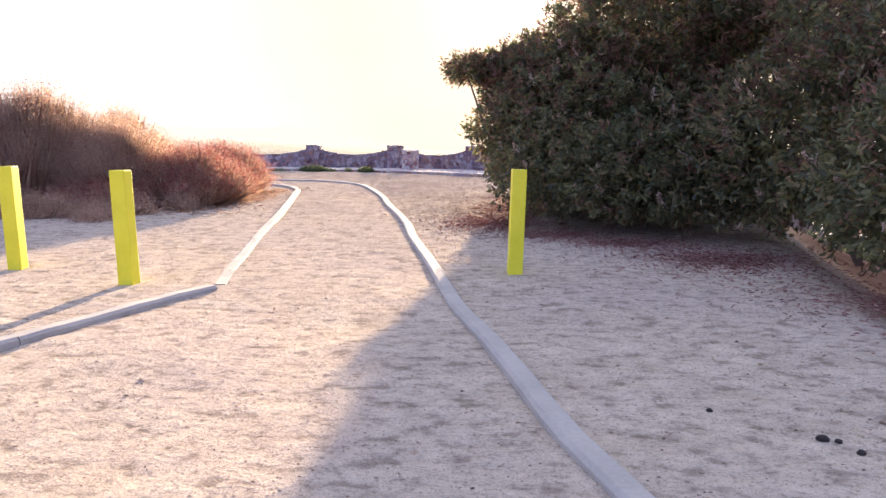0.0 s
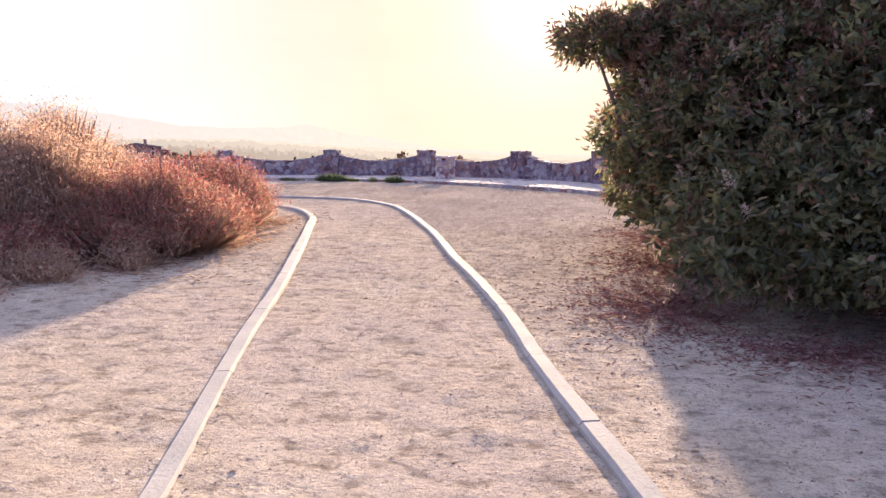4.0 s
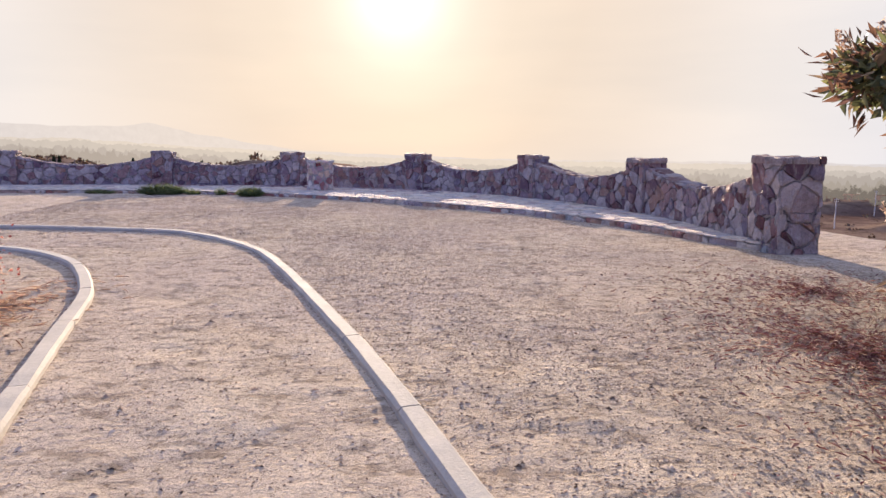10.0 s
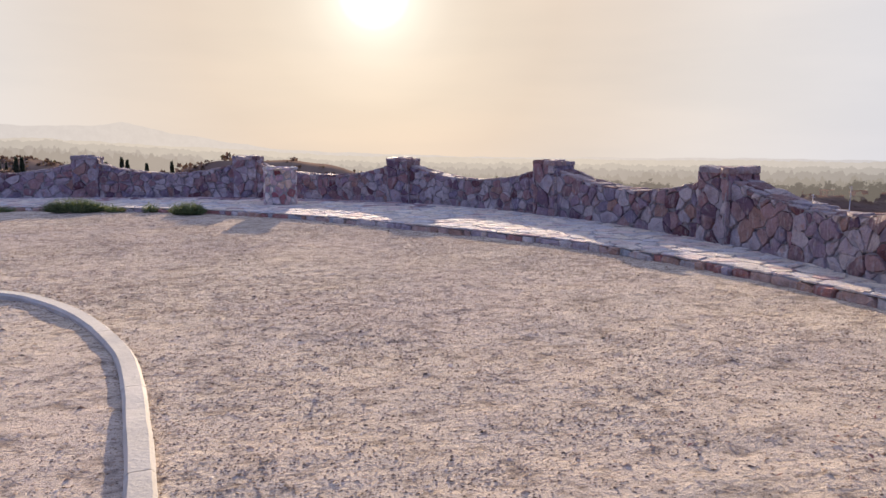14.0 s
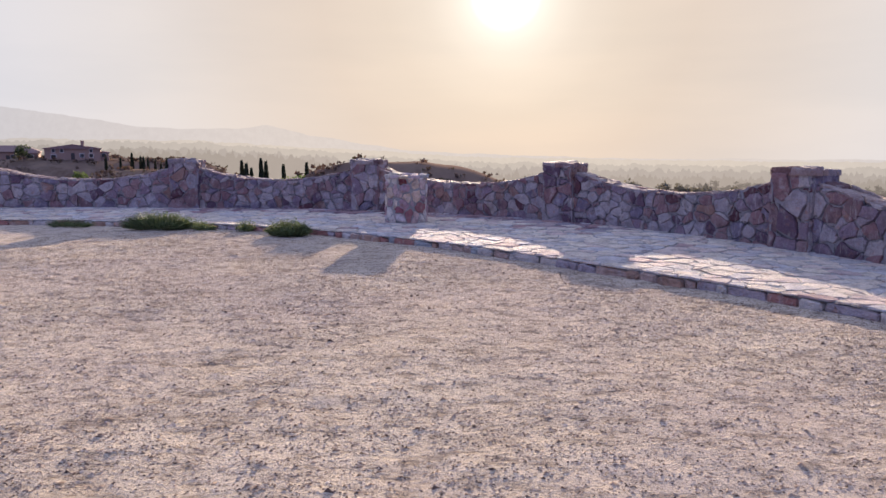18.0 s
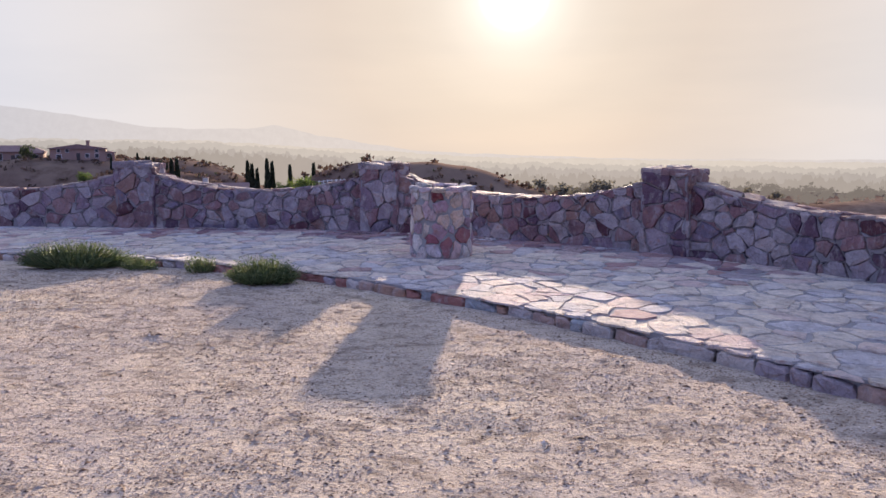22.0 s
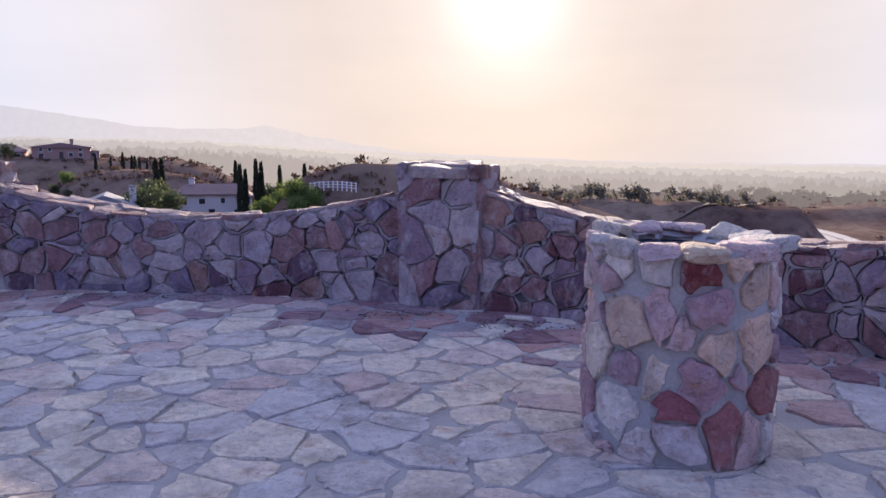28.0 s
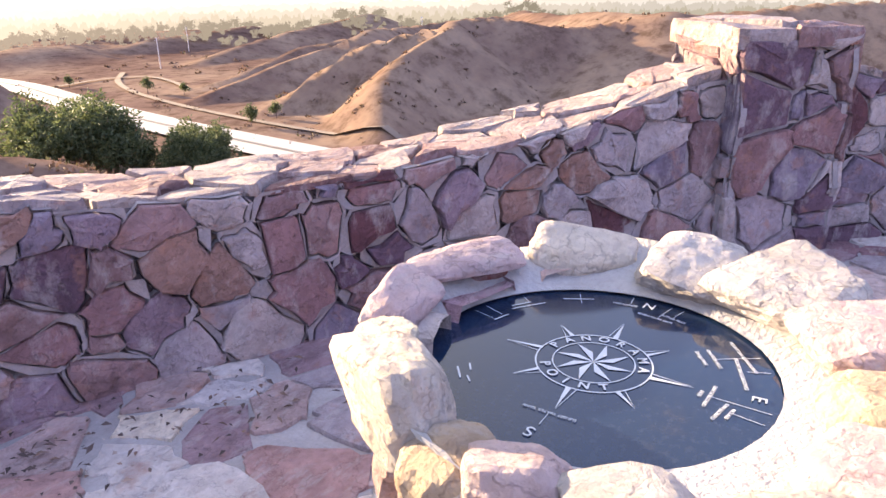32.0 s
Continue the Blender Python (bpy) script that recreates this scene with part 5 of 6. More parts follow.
RED = "low dry bush with rust-red seed heads at the kerb"
TAN = "tall tan dry bush with feathery stems"
buckwheat(RED, -3.78, 14.5, 1.2, 1.5, 1.08, 3800, 11)
buckwheat(RED, -3.95, 16.9, 0.95, 1.2, 1.0, 2600, 12)
buckwheat(TAN, -5.1, 13.9, 1.1, 1.2, 1.65, 2800, 13, M_TAN)
buckwheat(TAN, -5.9, 15.6, 1.4, 1.4, 1.9, 3000, 14, M_TAN)
buckwheat(TAN, -6.7, 13.6, 1.4, 1.4, 2.3, 3000, 15, M_TAN)
buckwheat(TAN, -8.4, 13.4, 1.4, 1.4, 2.2, 2200, 16, M_TAN)
buckwheat(TAN, -5.6, 18.0, 1.2, 1.2, 1.08, 1800, 17)
buckwheat(RED, -4.75, 12.75, 0.8, 0.6, 0.6, 1300, 18)
for k, (x, y, r, h, n) in enumerate(((-3.9, 12.3, 0.35, 0.32, 130), (-4.5, 11.9, 0.45, 0.30, 160), (-5.3, 11.8, 0.5, 0.36, 200), (-3.35, 13.0, 0.3, 0.30, 110), (-4.1, 11.4, 0.3, 0.2, 70), (-6.2, 11.9, 0.6, 0.45, 260))):
    buckwheat("sparse bleached tuft of dry grass on the sand", x, y, r, r * 0.8, h, n, 190 + k, M_TAN)


def weed(x, y, rx, ry, tall, n, seed, label):
    rs = np.random.RandomState(seed)
    root = tagged(base("weed", x, y, level(x, y)), label, "weed", "weeds along the step")
    a, r = rs.uniform(0, 6.283, n), np.sqrt(rs.uniform(0, 1, n))
    foot = np.stack([rx * 0.5 * r * np.cos(a), ry * 0.5 * r * np.sin(a), np.zeros(n)], 1)
    tip = np.stack([rx * r * np.cos(a), ry * r * np.sin(a), tall * np.sqrt(np.clip(1 - 0.8 * r * r, 0.1, 1)) * rs.uniform(0.5, 1.1, n)], 1)
    leaves("stem", foot, tip - foot, rs.normal(size=(n, 3)), np.linalg.norm(tip - foot, axis=1), np.full(n, 0.005), M_GREEN, root, 0.3)
    t = rs.uniform(0.3, 1.0, (n, 7))
    p = (foot[:, None] + (tip - foot)[:, None] * t[..., None]).reshape(-1, 3) + rs.normal(0, 0.015, (n * 7, 3))
    m = len(p)
    tagged_leaf = leaves("leaf", p, rs.normal(size=(m, 3)) + np.array([0, 0, 0.4]), rs.normal(size=(m, 3)), rs.uniform(0.02, 0.05, m), rs.uniform(0.006, 0.012, m), M_GREEN, root, 0.3)
    tagged(tagged_leaf, kind="stuff")
    return root


weed(-3.05, 31.72, 0.42, 0.24, 0.29, 560, 21, "bushy green weed growing against the stone step")
weed(-3.95, 32.33, 0.2, 0.14, 0.24, 90, 22, "thin yellowing weed growing against the stone step")
weed(-5.6, 32.66, 0.75, 0.28, 0.33, 700, 23, "spreading green weed growing against the stone step")
weed(-4.75, 32.52, 0.25, 0.15, 0.18, 120, 24, "small green weed growing against the stone step")
weed(-7.4, 33.0, 0.5, 0.16, 0.16, 160, 25, "small green weed growing against the stone step")


# ---- loose things on the ground ----
PATH_EDGE = [(2.5, 3.5), (1.6, 7.8), (0.64, 12.7), (-0.2, 16.5), (-0.9, 19.4), (-2.1, 22.3), (-4.1, 23.7), (-13.0, 24.4)]


def pebbles():
    """Clods and small stones strewn over the sand."""
    rs = np.random.RandomState(5)
    n = 1150000
    x, y = rs.uniform(-7.0, 6.5, n), rs.uniform(0.8, 32.5, n)
    patch = 0.6 * fbm(x, y, 0.6, 51, 3) + 0.4 * fbm(x, y, 3.0, 52, 2)
    keep = (rs.uniform(0, 1, n) < (0.5 + 2.2 * (patch - 0.42)) * (0.22 + 0.80 * smooth01((y - 7) / 9))) & (outside(x, y) < 0)
    # the path between the kerbs is swept smoother
    keep &= (x > np.interp(y, [p[1] for p in PATH_EDGE], [p[0] for p in PATH_EDGE])) | (rs.uniform(0, 1, n) < 0.4)
    few = STEP.p[::8]
    tg = np.array([STEP.side(s) for s in STEP.s[::8]])
    i = np.concatenate([np.argmin((few[:, 0][None] - xx[:, None]) ** 2 + (few[:, 1][None] - yy[:, None]) ** 2, 1) for xx, yy in zip(np.array_split(x, 10), np.array_split(y, 10))])
    keep &= ((x - few[i, 0]) * tg[i, 0] + (y - few[i, 1]) * tg[i, 1]) < -0.05
    x, y = x[keep], y[keep]
    n = len(x)
    z = plateau(x, y) + 0.035 * (fbm(x, y, 1.1, 21, 2) - 0.5) + 0.03 * (fbm(x, y * 1.4, 5.0, 31, 2) - 0.5) ** 3 * 8 + 0.011 * (fbm(x, y, 9.0, 41, 2) - 0.5)
    u = rs.uniform(0, 1, n)
    s = np.where(u < 0.03, rs.uniform(0.0075, 0.011, n) * (1 + 0.9 * rs.uniform(0, 1, n) ** 6), np.where(u < 0.45, rs.uniform(0.0045, 0.0075, n), rs.uniform(0.003, 0.0048, n)))
    peak = np.array([(1, 0, -0.5), (-0.5, 0.9, -0.5), (-0.6, -0.8, -0.5), (0, 0, 0.8)], float)
    turn = rs.normal(0, 0.6, n)
    shape = np.stack([s * rs.uniform(1.1, 2.3, n), s * rs.uniform(0.8, 1.3, n), s * rs.uniform(0.45, 0.9, n)], 1)
    v = peak[None] * shape[:, None] * rs.uniform(0.7, 1.25, (n, 4, 1))
    v[:, 3, :2] += (rs.uniform(-0.4, 0.4, (n, 2)) * s[:, None])
    c, sn = np.cos(turn)[:, None], np.sin(turn)[:, None]
    v = np.stack([v[..., 0] * c - v[..., 1] * sn + x[:, None], v[..., 0] * sn + v[..., 1] * c + y[:, None], v[..., 2] + z[:, None] + s[:, None] * 0.25], -1).reshape(-1, 3)
    f = np.array([(0, 1, 3), (1, 2, 3), (2, 0, 3)])
    f = (f[None] + (np.arange(n) * 4)[:, None, None]).reshape(-1, 3)
    me = bpy.data.meshes.new("gravel")
    me.vertices.add(len(v))
    me.vertices.foreach_set("co", v.astype(np.float32).ravel())
    me.loops.add(f.size)
    me.loops.foreach_set("vertex_index", f.ravel().astype(np.int32))
    me.polygons.add(len(f))
    me.polygons.foreach_set("loop_start", (np.arange(len(f)) * 3).astype(np.int32))
    me.update(calc_edges=True)
    me.materials.append(M_PEBBLE)
    return tagged(new("gravel", me), "small clods and gravel strewn over pale sand", "gravel", kind="stuff")


def island_material(name, stops, rough=0.85):
    m, n, l, b = mat(name, rough)
    geo = n.new("ShaderNodeNewGeometry")
    c = ramp_node(n, l, geo.outputs["Random Per Island"], stops)
    fine = noise_node(n, l, 60.0, 3, 0.6, n.new("ShaderNodeTexCoord").outputs["Object"])
    l.new(mix_node(n, l, 0.5, c.outputs[0], ramp_node(n, l, fine.outputs[0], [(0.3, (0.7, 0.7, 0.7)), (0.7, (1.2, 1.2, 1.2))]).outputs[0], "MULTIPLY"), b.inputs["Base Color"])
    return m


M_PEBBLE = island_material("clod", [(0.0, (0.34, 0.225, 0.15)), (0.4, (0.44, 0.31, 0.22)), (0.58, (0.22, 0.135, 0.085)), (0.82, (0.085, 0.05, 0.034)), (0.9, (0.46, 0.35, 0.27)), (1.0, (0.78, 0.66, 0.54))])
pebbles()


def litter(name, label, spots, n, seed, length, width, material):
    rs = np.random.RandomState(seed)
    w = np.array([s[2] * s[3] * s[4] for s in spots])
    pick = rs.choice(len(spots), n, p=w / w.sum())
    S = np.array(spots)[pick]
    a, r = rs.uniform(0, 6.283, n), np.abs(rs.normal(0, 0.62, n))
    x, y = S[:, 0] + S[:, 2] * r * np.cos(a), S[:, 1] + S[:, 3] * r * np.sin(a)
    z = plateau(x, y) + 0.035 * (fbm(x, y, 1.1, 21, 2) - 0.5) + rs.uniform(0.004, 0.035, n)
    along = np.stack([np.cos(a * 7), np.sin(a * 7), rs.normal(0, 0.2, n)], 1)
    root = tagged(new(name), label, "leaf litter", kind="stuff")
    leaves("leaf", np.stack([x, y, z], 1), along, np.stack([rs.normal(0, 0.25, n), rs.normal(0, 0.25, n), np.ones(n)], 1), rs.uniform(*length, n), rs.uniform(*width, n), material, root, 0.25)
    return root


litter("leaf_litter", "fallen brown and red leaves under the evergreen shrubs", [(3.2, 10.3, 0.8, 0.5, 2.4), (4.1, 9.6, 0.9, 0.45, 2.4), (5.0, 8.6, 0.9, 0.5, 2.2), (2.35, 11.6, 0.8, 1.1, 2.4), (2.7, 13.6, 0.8, 1.6, 1.0), (3.2, 16.0, 1.0, 1.8, 0.9), (4.9, 8.4, 1.2, 1.2, 0.7), (5.6, 6.3, 1.0, 1.2, 0.6), (4.2, 18.0, 1.2, 1.2, 0.5)], 30000, 61, (0.03, 0.075), (0.009, 0.020), M_DRYLEAF)
litter("dry_straw", "bleached twigs and straw under the dry bushes", [(-4.2, 13.0, 1.5, 0.8, 1.2), (-6.0, 12.2, 1.6, 0.9, 1.0), (-2.9, 15.2, 0.45, 1.8, 0.9), (-3.2, 17.8, 0.6, 1.3, 0.8), (-7.8, 11.6, 1.5, 1.0, 0.7)], 9500, 62, (0.05, 0.22), (0.004, 0.010), M_TAN)


def clump(x, y, size, seed):
    bm = bmesh.new()
    bmesh.ops.create_icosphere(bm, subdivisions=2, radius=size)
    for v in bm.verts:
        v.co *= 1 + 0.45 * noise.noise(v.co * (1.6 / size) + Vector((seed, 0, 0)))
        v.co.z *= 0.7
    me = bpy.data.meshes.new("dark_clod")
    bm.to_mesh(me)
    bm.free()
    me.materials.append(M_CLOD)
    ob = new("dark_clod", me)
    ob.location = (x, y, level(x, y) + size * 0.4)
    return tagged(ob, "small dark lump of dirt lying on the sand", "clod", "dark lumps on the sand")


M_CLOD = plain("dark_dirt", (0.035, 0.027, 0.024), 0.9, 0.3, 30.0, 0.6)
for k, (x, y, s) in enumerate(((3.72, 2.85, 0.022), (3.78, 3.28, 0.018), (3.68, 3.42, 0.024), (3.74, 3.40, 0.017), (3.28, 3.75, 0.016))):
    clump(x, y, s, k * 3.7)


def paper_scrap(x, y, seed):
    rng = random.Random(seed)
    poly = [(0.13 * math.cos(a) * rng.uniform(0.6, 1.1), 0.07 * math.sin(a) * rng.uniform(0.6, 1.1)) for a in [k * 0.9 for k in range(7)]]
    v, f = slab(rng, poly, 0.02, 0.0, 0.006, 0.0, 0.01)
    ob = link("loose_flake", v, f, M_FLAG)
    ob.matrix_basis = pose(x, y, PATIO_Z + 0.008, 3, -2, rng.uniform(0, 180))
    return tagged(ob, "broken pale stone flake lying on the flagstones", "stone flake")


paper_scrap(-1.74, 35.18, 4)


def wall_litter():
    """Dry leaves and dirt blown against the foot of the wall."""
    rs = np.random.RandomState(64)
    spots = np.array([(-1.85, 35.02, 0.35, 0.12), (-1.2, 34.88, 0.30, 0.12), (-0.75, 34.62, 0.35, 0.14), (-2.6, 35.25, 0.4, 0.10), (-5.0, 35.75, 1.2, 0.10), (0.6, 33.7, 0.6, 0.14)])
    n = 440
    S = spots[rs.choice(len(spots), n, p=np.array([3, 3, 2, 2, 3, 2]) / 15)]
    x, y = S[:, 0] + rs.normal(0, 1, n) * S[:, 2] * 0.45, S[:, 1] + rs.normal(0, 1, n) * S[:, 3] * 0.5 - (S[:, 0] > -2.3) * 0.35 * (rs.normal(0, 1, n) * S[:, 2])
    a = rs.uniform(0, 6.283, n)
    root = tagged(new("wall_litter"), "dry leaves and dirt gathered at the foot of the wall", "leaf litter", kind="stuff")
    leaves("leaf", np.stack([x, y, PATIO_Z + rs.uniform(0.006, 0.022, n)], 1), np.stack([np.cos(a), np.sin(a), rs.normal(0, 0.2, n)], 1), np.stack([rs.normal(0, 0.3, n), rs.normal(0, 0.3, n), np.ones(n)], 1), rs.uniform(0.012, 0.045, n), rs.uniform(0.006, 0.018, n), M_DIRTLEAF, root, 0.25)


M_DIRTLEAF = leaf_material("dirty_leaf", [(0.0, (0.05, 0.035, 0.035)), (0.55, (0.12, 0.08, 0.07)), (0.85, (0.26, 0.16, 0.12)), (1.0, (0.46, 0.38, 0.34))], 0.15, 0.85)
wall_litter()


# ---- the valley and the distance ----
def ground_z(x, y):
    return float(terrain(np.array([float(x)]), np.array([float(y)]))[0])


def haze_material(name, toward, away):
    """Glowing colour that paints haze over the distance, brighter below the sun."""
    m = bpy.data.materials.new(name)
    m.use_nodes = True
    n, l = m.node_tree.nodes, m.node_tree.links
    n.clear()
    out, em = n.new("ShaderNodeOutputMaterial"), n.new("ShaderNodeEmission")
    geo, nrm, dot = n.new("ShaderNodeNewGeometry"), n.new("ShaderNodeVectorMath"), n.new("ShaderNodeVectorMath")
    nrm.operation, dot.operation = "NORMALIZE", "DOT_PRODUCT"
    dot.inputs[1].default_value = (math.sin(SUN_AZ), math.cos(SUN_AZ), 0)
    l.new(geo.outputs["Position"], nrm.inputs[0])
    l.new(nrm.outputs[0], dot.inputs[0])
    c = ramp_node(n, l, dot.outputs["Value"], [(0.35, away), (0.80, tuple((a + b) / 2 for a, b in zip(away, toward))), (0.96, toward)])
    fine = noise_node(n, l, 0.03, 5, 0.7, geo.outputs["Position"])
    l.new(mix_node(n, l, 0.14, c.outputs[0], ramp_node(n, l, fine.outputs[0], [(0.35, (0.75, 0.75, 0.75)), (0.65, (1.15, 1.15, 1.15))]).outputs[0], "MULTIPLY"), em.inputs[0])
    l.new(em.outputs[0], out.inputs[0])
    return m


def skyline(name, label, far, tops, material, rough, step, seed, drop):
    """A far ridge or wood: a curved sheet with an uneven top, by bearing and height in degrees."""
    az = np.arange(-62, 88, step)
    el = np.interp(az, [t[0] for t in tops], [t[1] for t in tops])
    h = far * np.tan(np.radians(el)) + 1.5
    for k, (scale, amp) in enumerate(rough):
        h = h + amp * (lattice(az * scale, az * 0 + seed + k, seed + k) - 0.35)
    x, y = far * np.sin(np.radians(az)), far * np.cos(np.radians(az)) + 15
    verts = [(a, b, drop) for a, b in zip(x, y)] + [(a, b, c) for a, b, c in zip(x, y, h)]
    n = len(az)
    ob = link(name, verts, [(i, i + 1, n + i + 1, n + i) for i in range(n - 1)], material)
    return tagged(ob, label, "backdrop", kind="structure")


# glow colours with the haze put into them, paler with distance
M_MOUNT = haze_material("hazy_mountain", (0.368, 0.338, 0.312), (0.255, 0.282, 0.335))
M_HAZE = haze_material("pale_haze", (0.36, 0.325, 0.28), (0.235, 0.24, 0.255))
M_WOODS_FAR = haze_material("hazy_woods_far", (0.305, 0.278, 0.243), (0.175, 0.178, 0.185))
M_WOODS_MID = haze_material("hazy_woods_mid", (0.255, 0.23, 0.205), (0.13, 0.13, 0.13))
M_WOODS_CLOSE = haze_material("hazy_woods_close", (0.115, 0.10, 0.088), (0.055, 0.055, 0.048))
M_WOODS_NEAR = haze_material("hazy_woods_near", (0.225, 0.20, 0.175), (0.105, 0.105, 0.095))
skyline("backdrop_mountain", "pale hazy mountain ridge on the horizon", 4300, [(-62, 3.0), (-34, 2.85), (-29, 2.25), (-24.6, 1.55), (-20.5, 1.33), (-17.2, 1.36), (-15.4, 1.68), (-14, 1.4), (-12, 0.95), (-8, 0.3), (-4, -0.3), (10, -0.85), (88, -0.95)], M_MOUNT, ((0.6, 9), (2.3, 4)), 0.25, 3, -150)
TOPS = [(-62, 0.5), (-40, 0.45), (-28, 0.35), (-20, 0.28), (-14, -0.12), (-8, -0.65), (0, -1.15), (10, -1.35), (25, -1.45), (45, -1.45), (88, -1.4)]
skyline("backdrop_haze", "pale glowing strip of haze behind the far woods", 3200, [(a, e + (0.42 if a > -10 else 0.2)) for a, e in TOPS], M_HAZE, ((1.0, 6), (4.0, 5)), 0.05, 5, -150)
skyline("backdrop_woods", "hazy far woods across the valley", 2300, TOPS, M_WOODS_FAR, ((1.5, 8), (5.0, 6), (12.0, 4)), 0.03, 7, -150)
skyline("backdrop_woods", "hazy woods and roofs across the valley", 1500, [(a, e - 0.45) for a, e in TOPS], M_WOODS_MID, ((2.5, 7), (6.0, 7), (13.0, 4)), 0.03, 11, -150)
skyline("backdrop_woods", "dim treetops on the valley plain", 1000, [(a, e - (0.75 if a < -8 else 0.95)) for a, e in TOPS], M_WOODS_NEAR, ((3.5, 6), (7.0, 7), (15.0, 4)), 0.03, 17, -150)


def ribbon(name, label, pts, wide, material, lift, category, near=False):
    line = Line(pts)
    n = int(line.length / 8)
    verts, faces = [], []
    for j in range(n + 1):
        s = line.length * j / n
        p, side = line.at(s), line.side(s)
        for off in (-0.5, -0.25, 0, 0.25, 0.5):
            x, y = p + side * off * wide
            verts.append((x, y, ground_z(*p) + lift))
    for j in range(n):
        for m in range(4):
            a = j * 5 + m
            faces.append((a, a + 5, a + 6, a + 1))
    return tagged(link(name, verts, faces, material, smooth=True), label, category, kind="structure")


M_ROAD = plain("pale_concrete_road", (0.36, 0.34, 0.32), 0.85, 0.12, 0.05, 0.0)
M_DIRT = plain("dirt_track", (0.165, 0.122, 0.095), 0.95, 0.2, 0.1, 0.0)
M_MARK = plain("road_marking", (0.16, 0.15, 0.15), 0.8, 0.2, 0.5, 0.0)
ribbon("freeway", "pale concrete freeway winding through the valley", FREEWAY[1:], 21, M_ROAD, 1.2, "freeway")
ribbon("road_median", "dark median strip of the freeway", FREEWAY[1:], 1.6, M_MARK, 1.45, "median")
ribbon("road_side", "dirt track along the foot of the dry hills", [(196, 150), (207, 236), (222, 312), (243, 380), (268, 430), (300, 470)], 3.6, M_DIRT, 0.6, "track")
ribbon("overpass_road", "narrow road crossing the valley floor", [(100, 415), (150, 425), (197, 440), (240, 443), (272, 448), (290, 430), (280, 395), (262, 360)], 3.2, M_DIRT, 0.9, "road")


# trees
M_TREE = leaf_material("tree_leaf", [(0.0, (0.045, 0.066, 0.032)), (0.5, (0.082, 0.112, 0.048)), (1.0, (0.14, 0.16, 0.07))], 0.4, 0.6)
M_BRIGHT = leaf_material("garden_leaf", [(0.0, (0.08, 0.13, 0.03)), (0.5, (0.14, 0.21, 0.05)), (1.0, (0.24, 0.28, 0.08))], 0.4, 0.6)
M_CYP = leaf_material("cypress_leaf", [(0.0, (0.018, 0.030, 0.016)), (1.0, (0.050, 0.066, 0.034))], 0.2, 0.7)


def tree(name, label, tall, wide, blobs_n, n, seed, leaf, leaf_size, category="tree", group="", trunk=True):
    rs, rng = np.random.RandomState(seed), random.Random(seed)
    root = tagged(base(name, 0, 0, 0), label, category, group)
    blobs = []
    for _ in range(blobs_n):
        a, r, h = rng.uniform(0, 6.28), wide * 0.5 * rng.uniform(0.1, 0.75), tall * rng.uniform(0.38, 0.86)
        s = wide * rng.uniform(0.18, 0.32)
        blobs.append((r * math.cos(a), r * math.sin(a), h, s, s, s * 0.8))
    bm = bmesh.new()
    limb(bm, [(0, 0, -1.0), (0.02 * tall, 0, tall * 0.2), (0, 0.02 * tall, tall * 0.45), (0.01 * tall, 0, tall * 0.7)], tall * 0.026, tall * 0.008)
    for b in blobs:
        limb(bm, [(0, 0, b[2] * 0.5), (b[0] * 0.5, b[1] * 0.5, b[2] * 0.8), b[:3]], tall * 0.010, tall * 0.003, 4)
    part("trunk", bm, M_BARK, root)
    p, d = crown_points(rs, blobs, n // 6, 6)
    m = len(p)
    p = p + rs.normal(size=(m, 3)) * wide * 0.035
    leaves("crown", p, d + rs.normal(size=(m, 3)) * 0.8, rs.normal(size=(m, 3)), leaf_size * rs.uniform(0.6, 1.4, m), leaf_size * 0.5 * rs.uniform(0.7, 1.3, m), leaf, root)
    return root


def cypress(seed, tall, wide):
    rs = np.random.RandomState(seed)
    root = tagged(base("cypress", 0, 0, 0), "slender dark green cypress standing in a garden", "cypress", "cypresses")
    bm = bmesh.new()
    limb(bm, [(0, 0, -0.5), (0, 0, tall * 0.3), (0, 0, tall * 0.9)], 0.16, 0.03)
    part("trunk", bm, M_BARK, root)
    n = 900
    h = rs.uniform(0.06, 1.0, n)
    r = wide * 0.5 * np.clip(np.minimum(h * 6, 1.25 * (1 - h) ** 0.55), 0.02, 1) * rs.uniform(0.55, 1.1, n)
    a = rs.uniform(0, 6.283, n)
    p = np.stack([r * np.cos(a), r * np.sin(a), h * tall], 1)
    leaves("crown", p, np.stack([np.cos(a) * 0.3, np.sin(a) * 0.3, np.ones(n)], 1), rs.normal(size=(n, 3)), np.full(n, tall * 0.07), np.full(n, wide * 0.22), M_CYP, root)
    return root


def polar(az, d, s):
    """A place by its bearing and distance from the end of the terrace."""
    return (-2.2 + d * math.sin(radians(az)), 30.7 + d * math.cos(radians(az)), s)


def put(ob, spots, first=True):
    """Stands a thing and its copies on the land: x, y, size."""
    rng = random.Random(len(spots) * 13)
    for k, (x, y, s) in enumerate(spots):
        m = pose(x, y, ground_z(x, y) - 0.15, 0, 0, rng.uniform(0, 360))
        if k == 0:
            ob.matrix_basis = m @ Matrix.Diagonal((s, s, s, 1))
        else:
            o = copy_thing(ob, m)
            o.scale = (s, s, s)


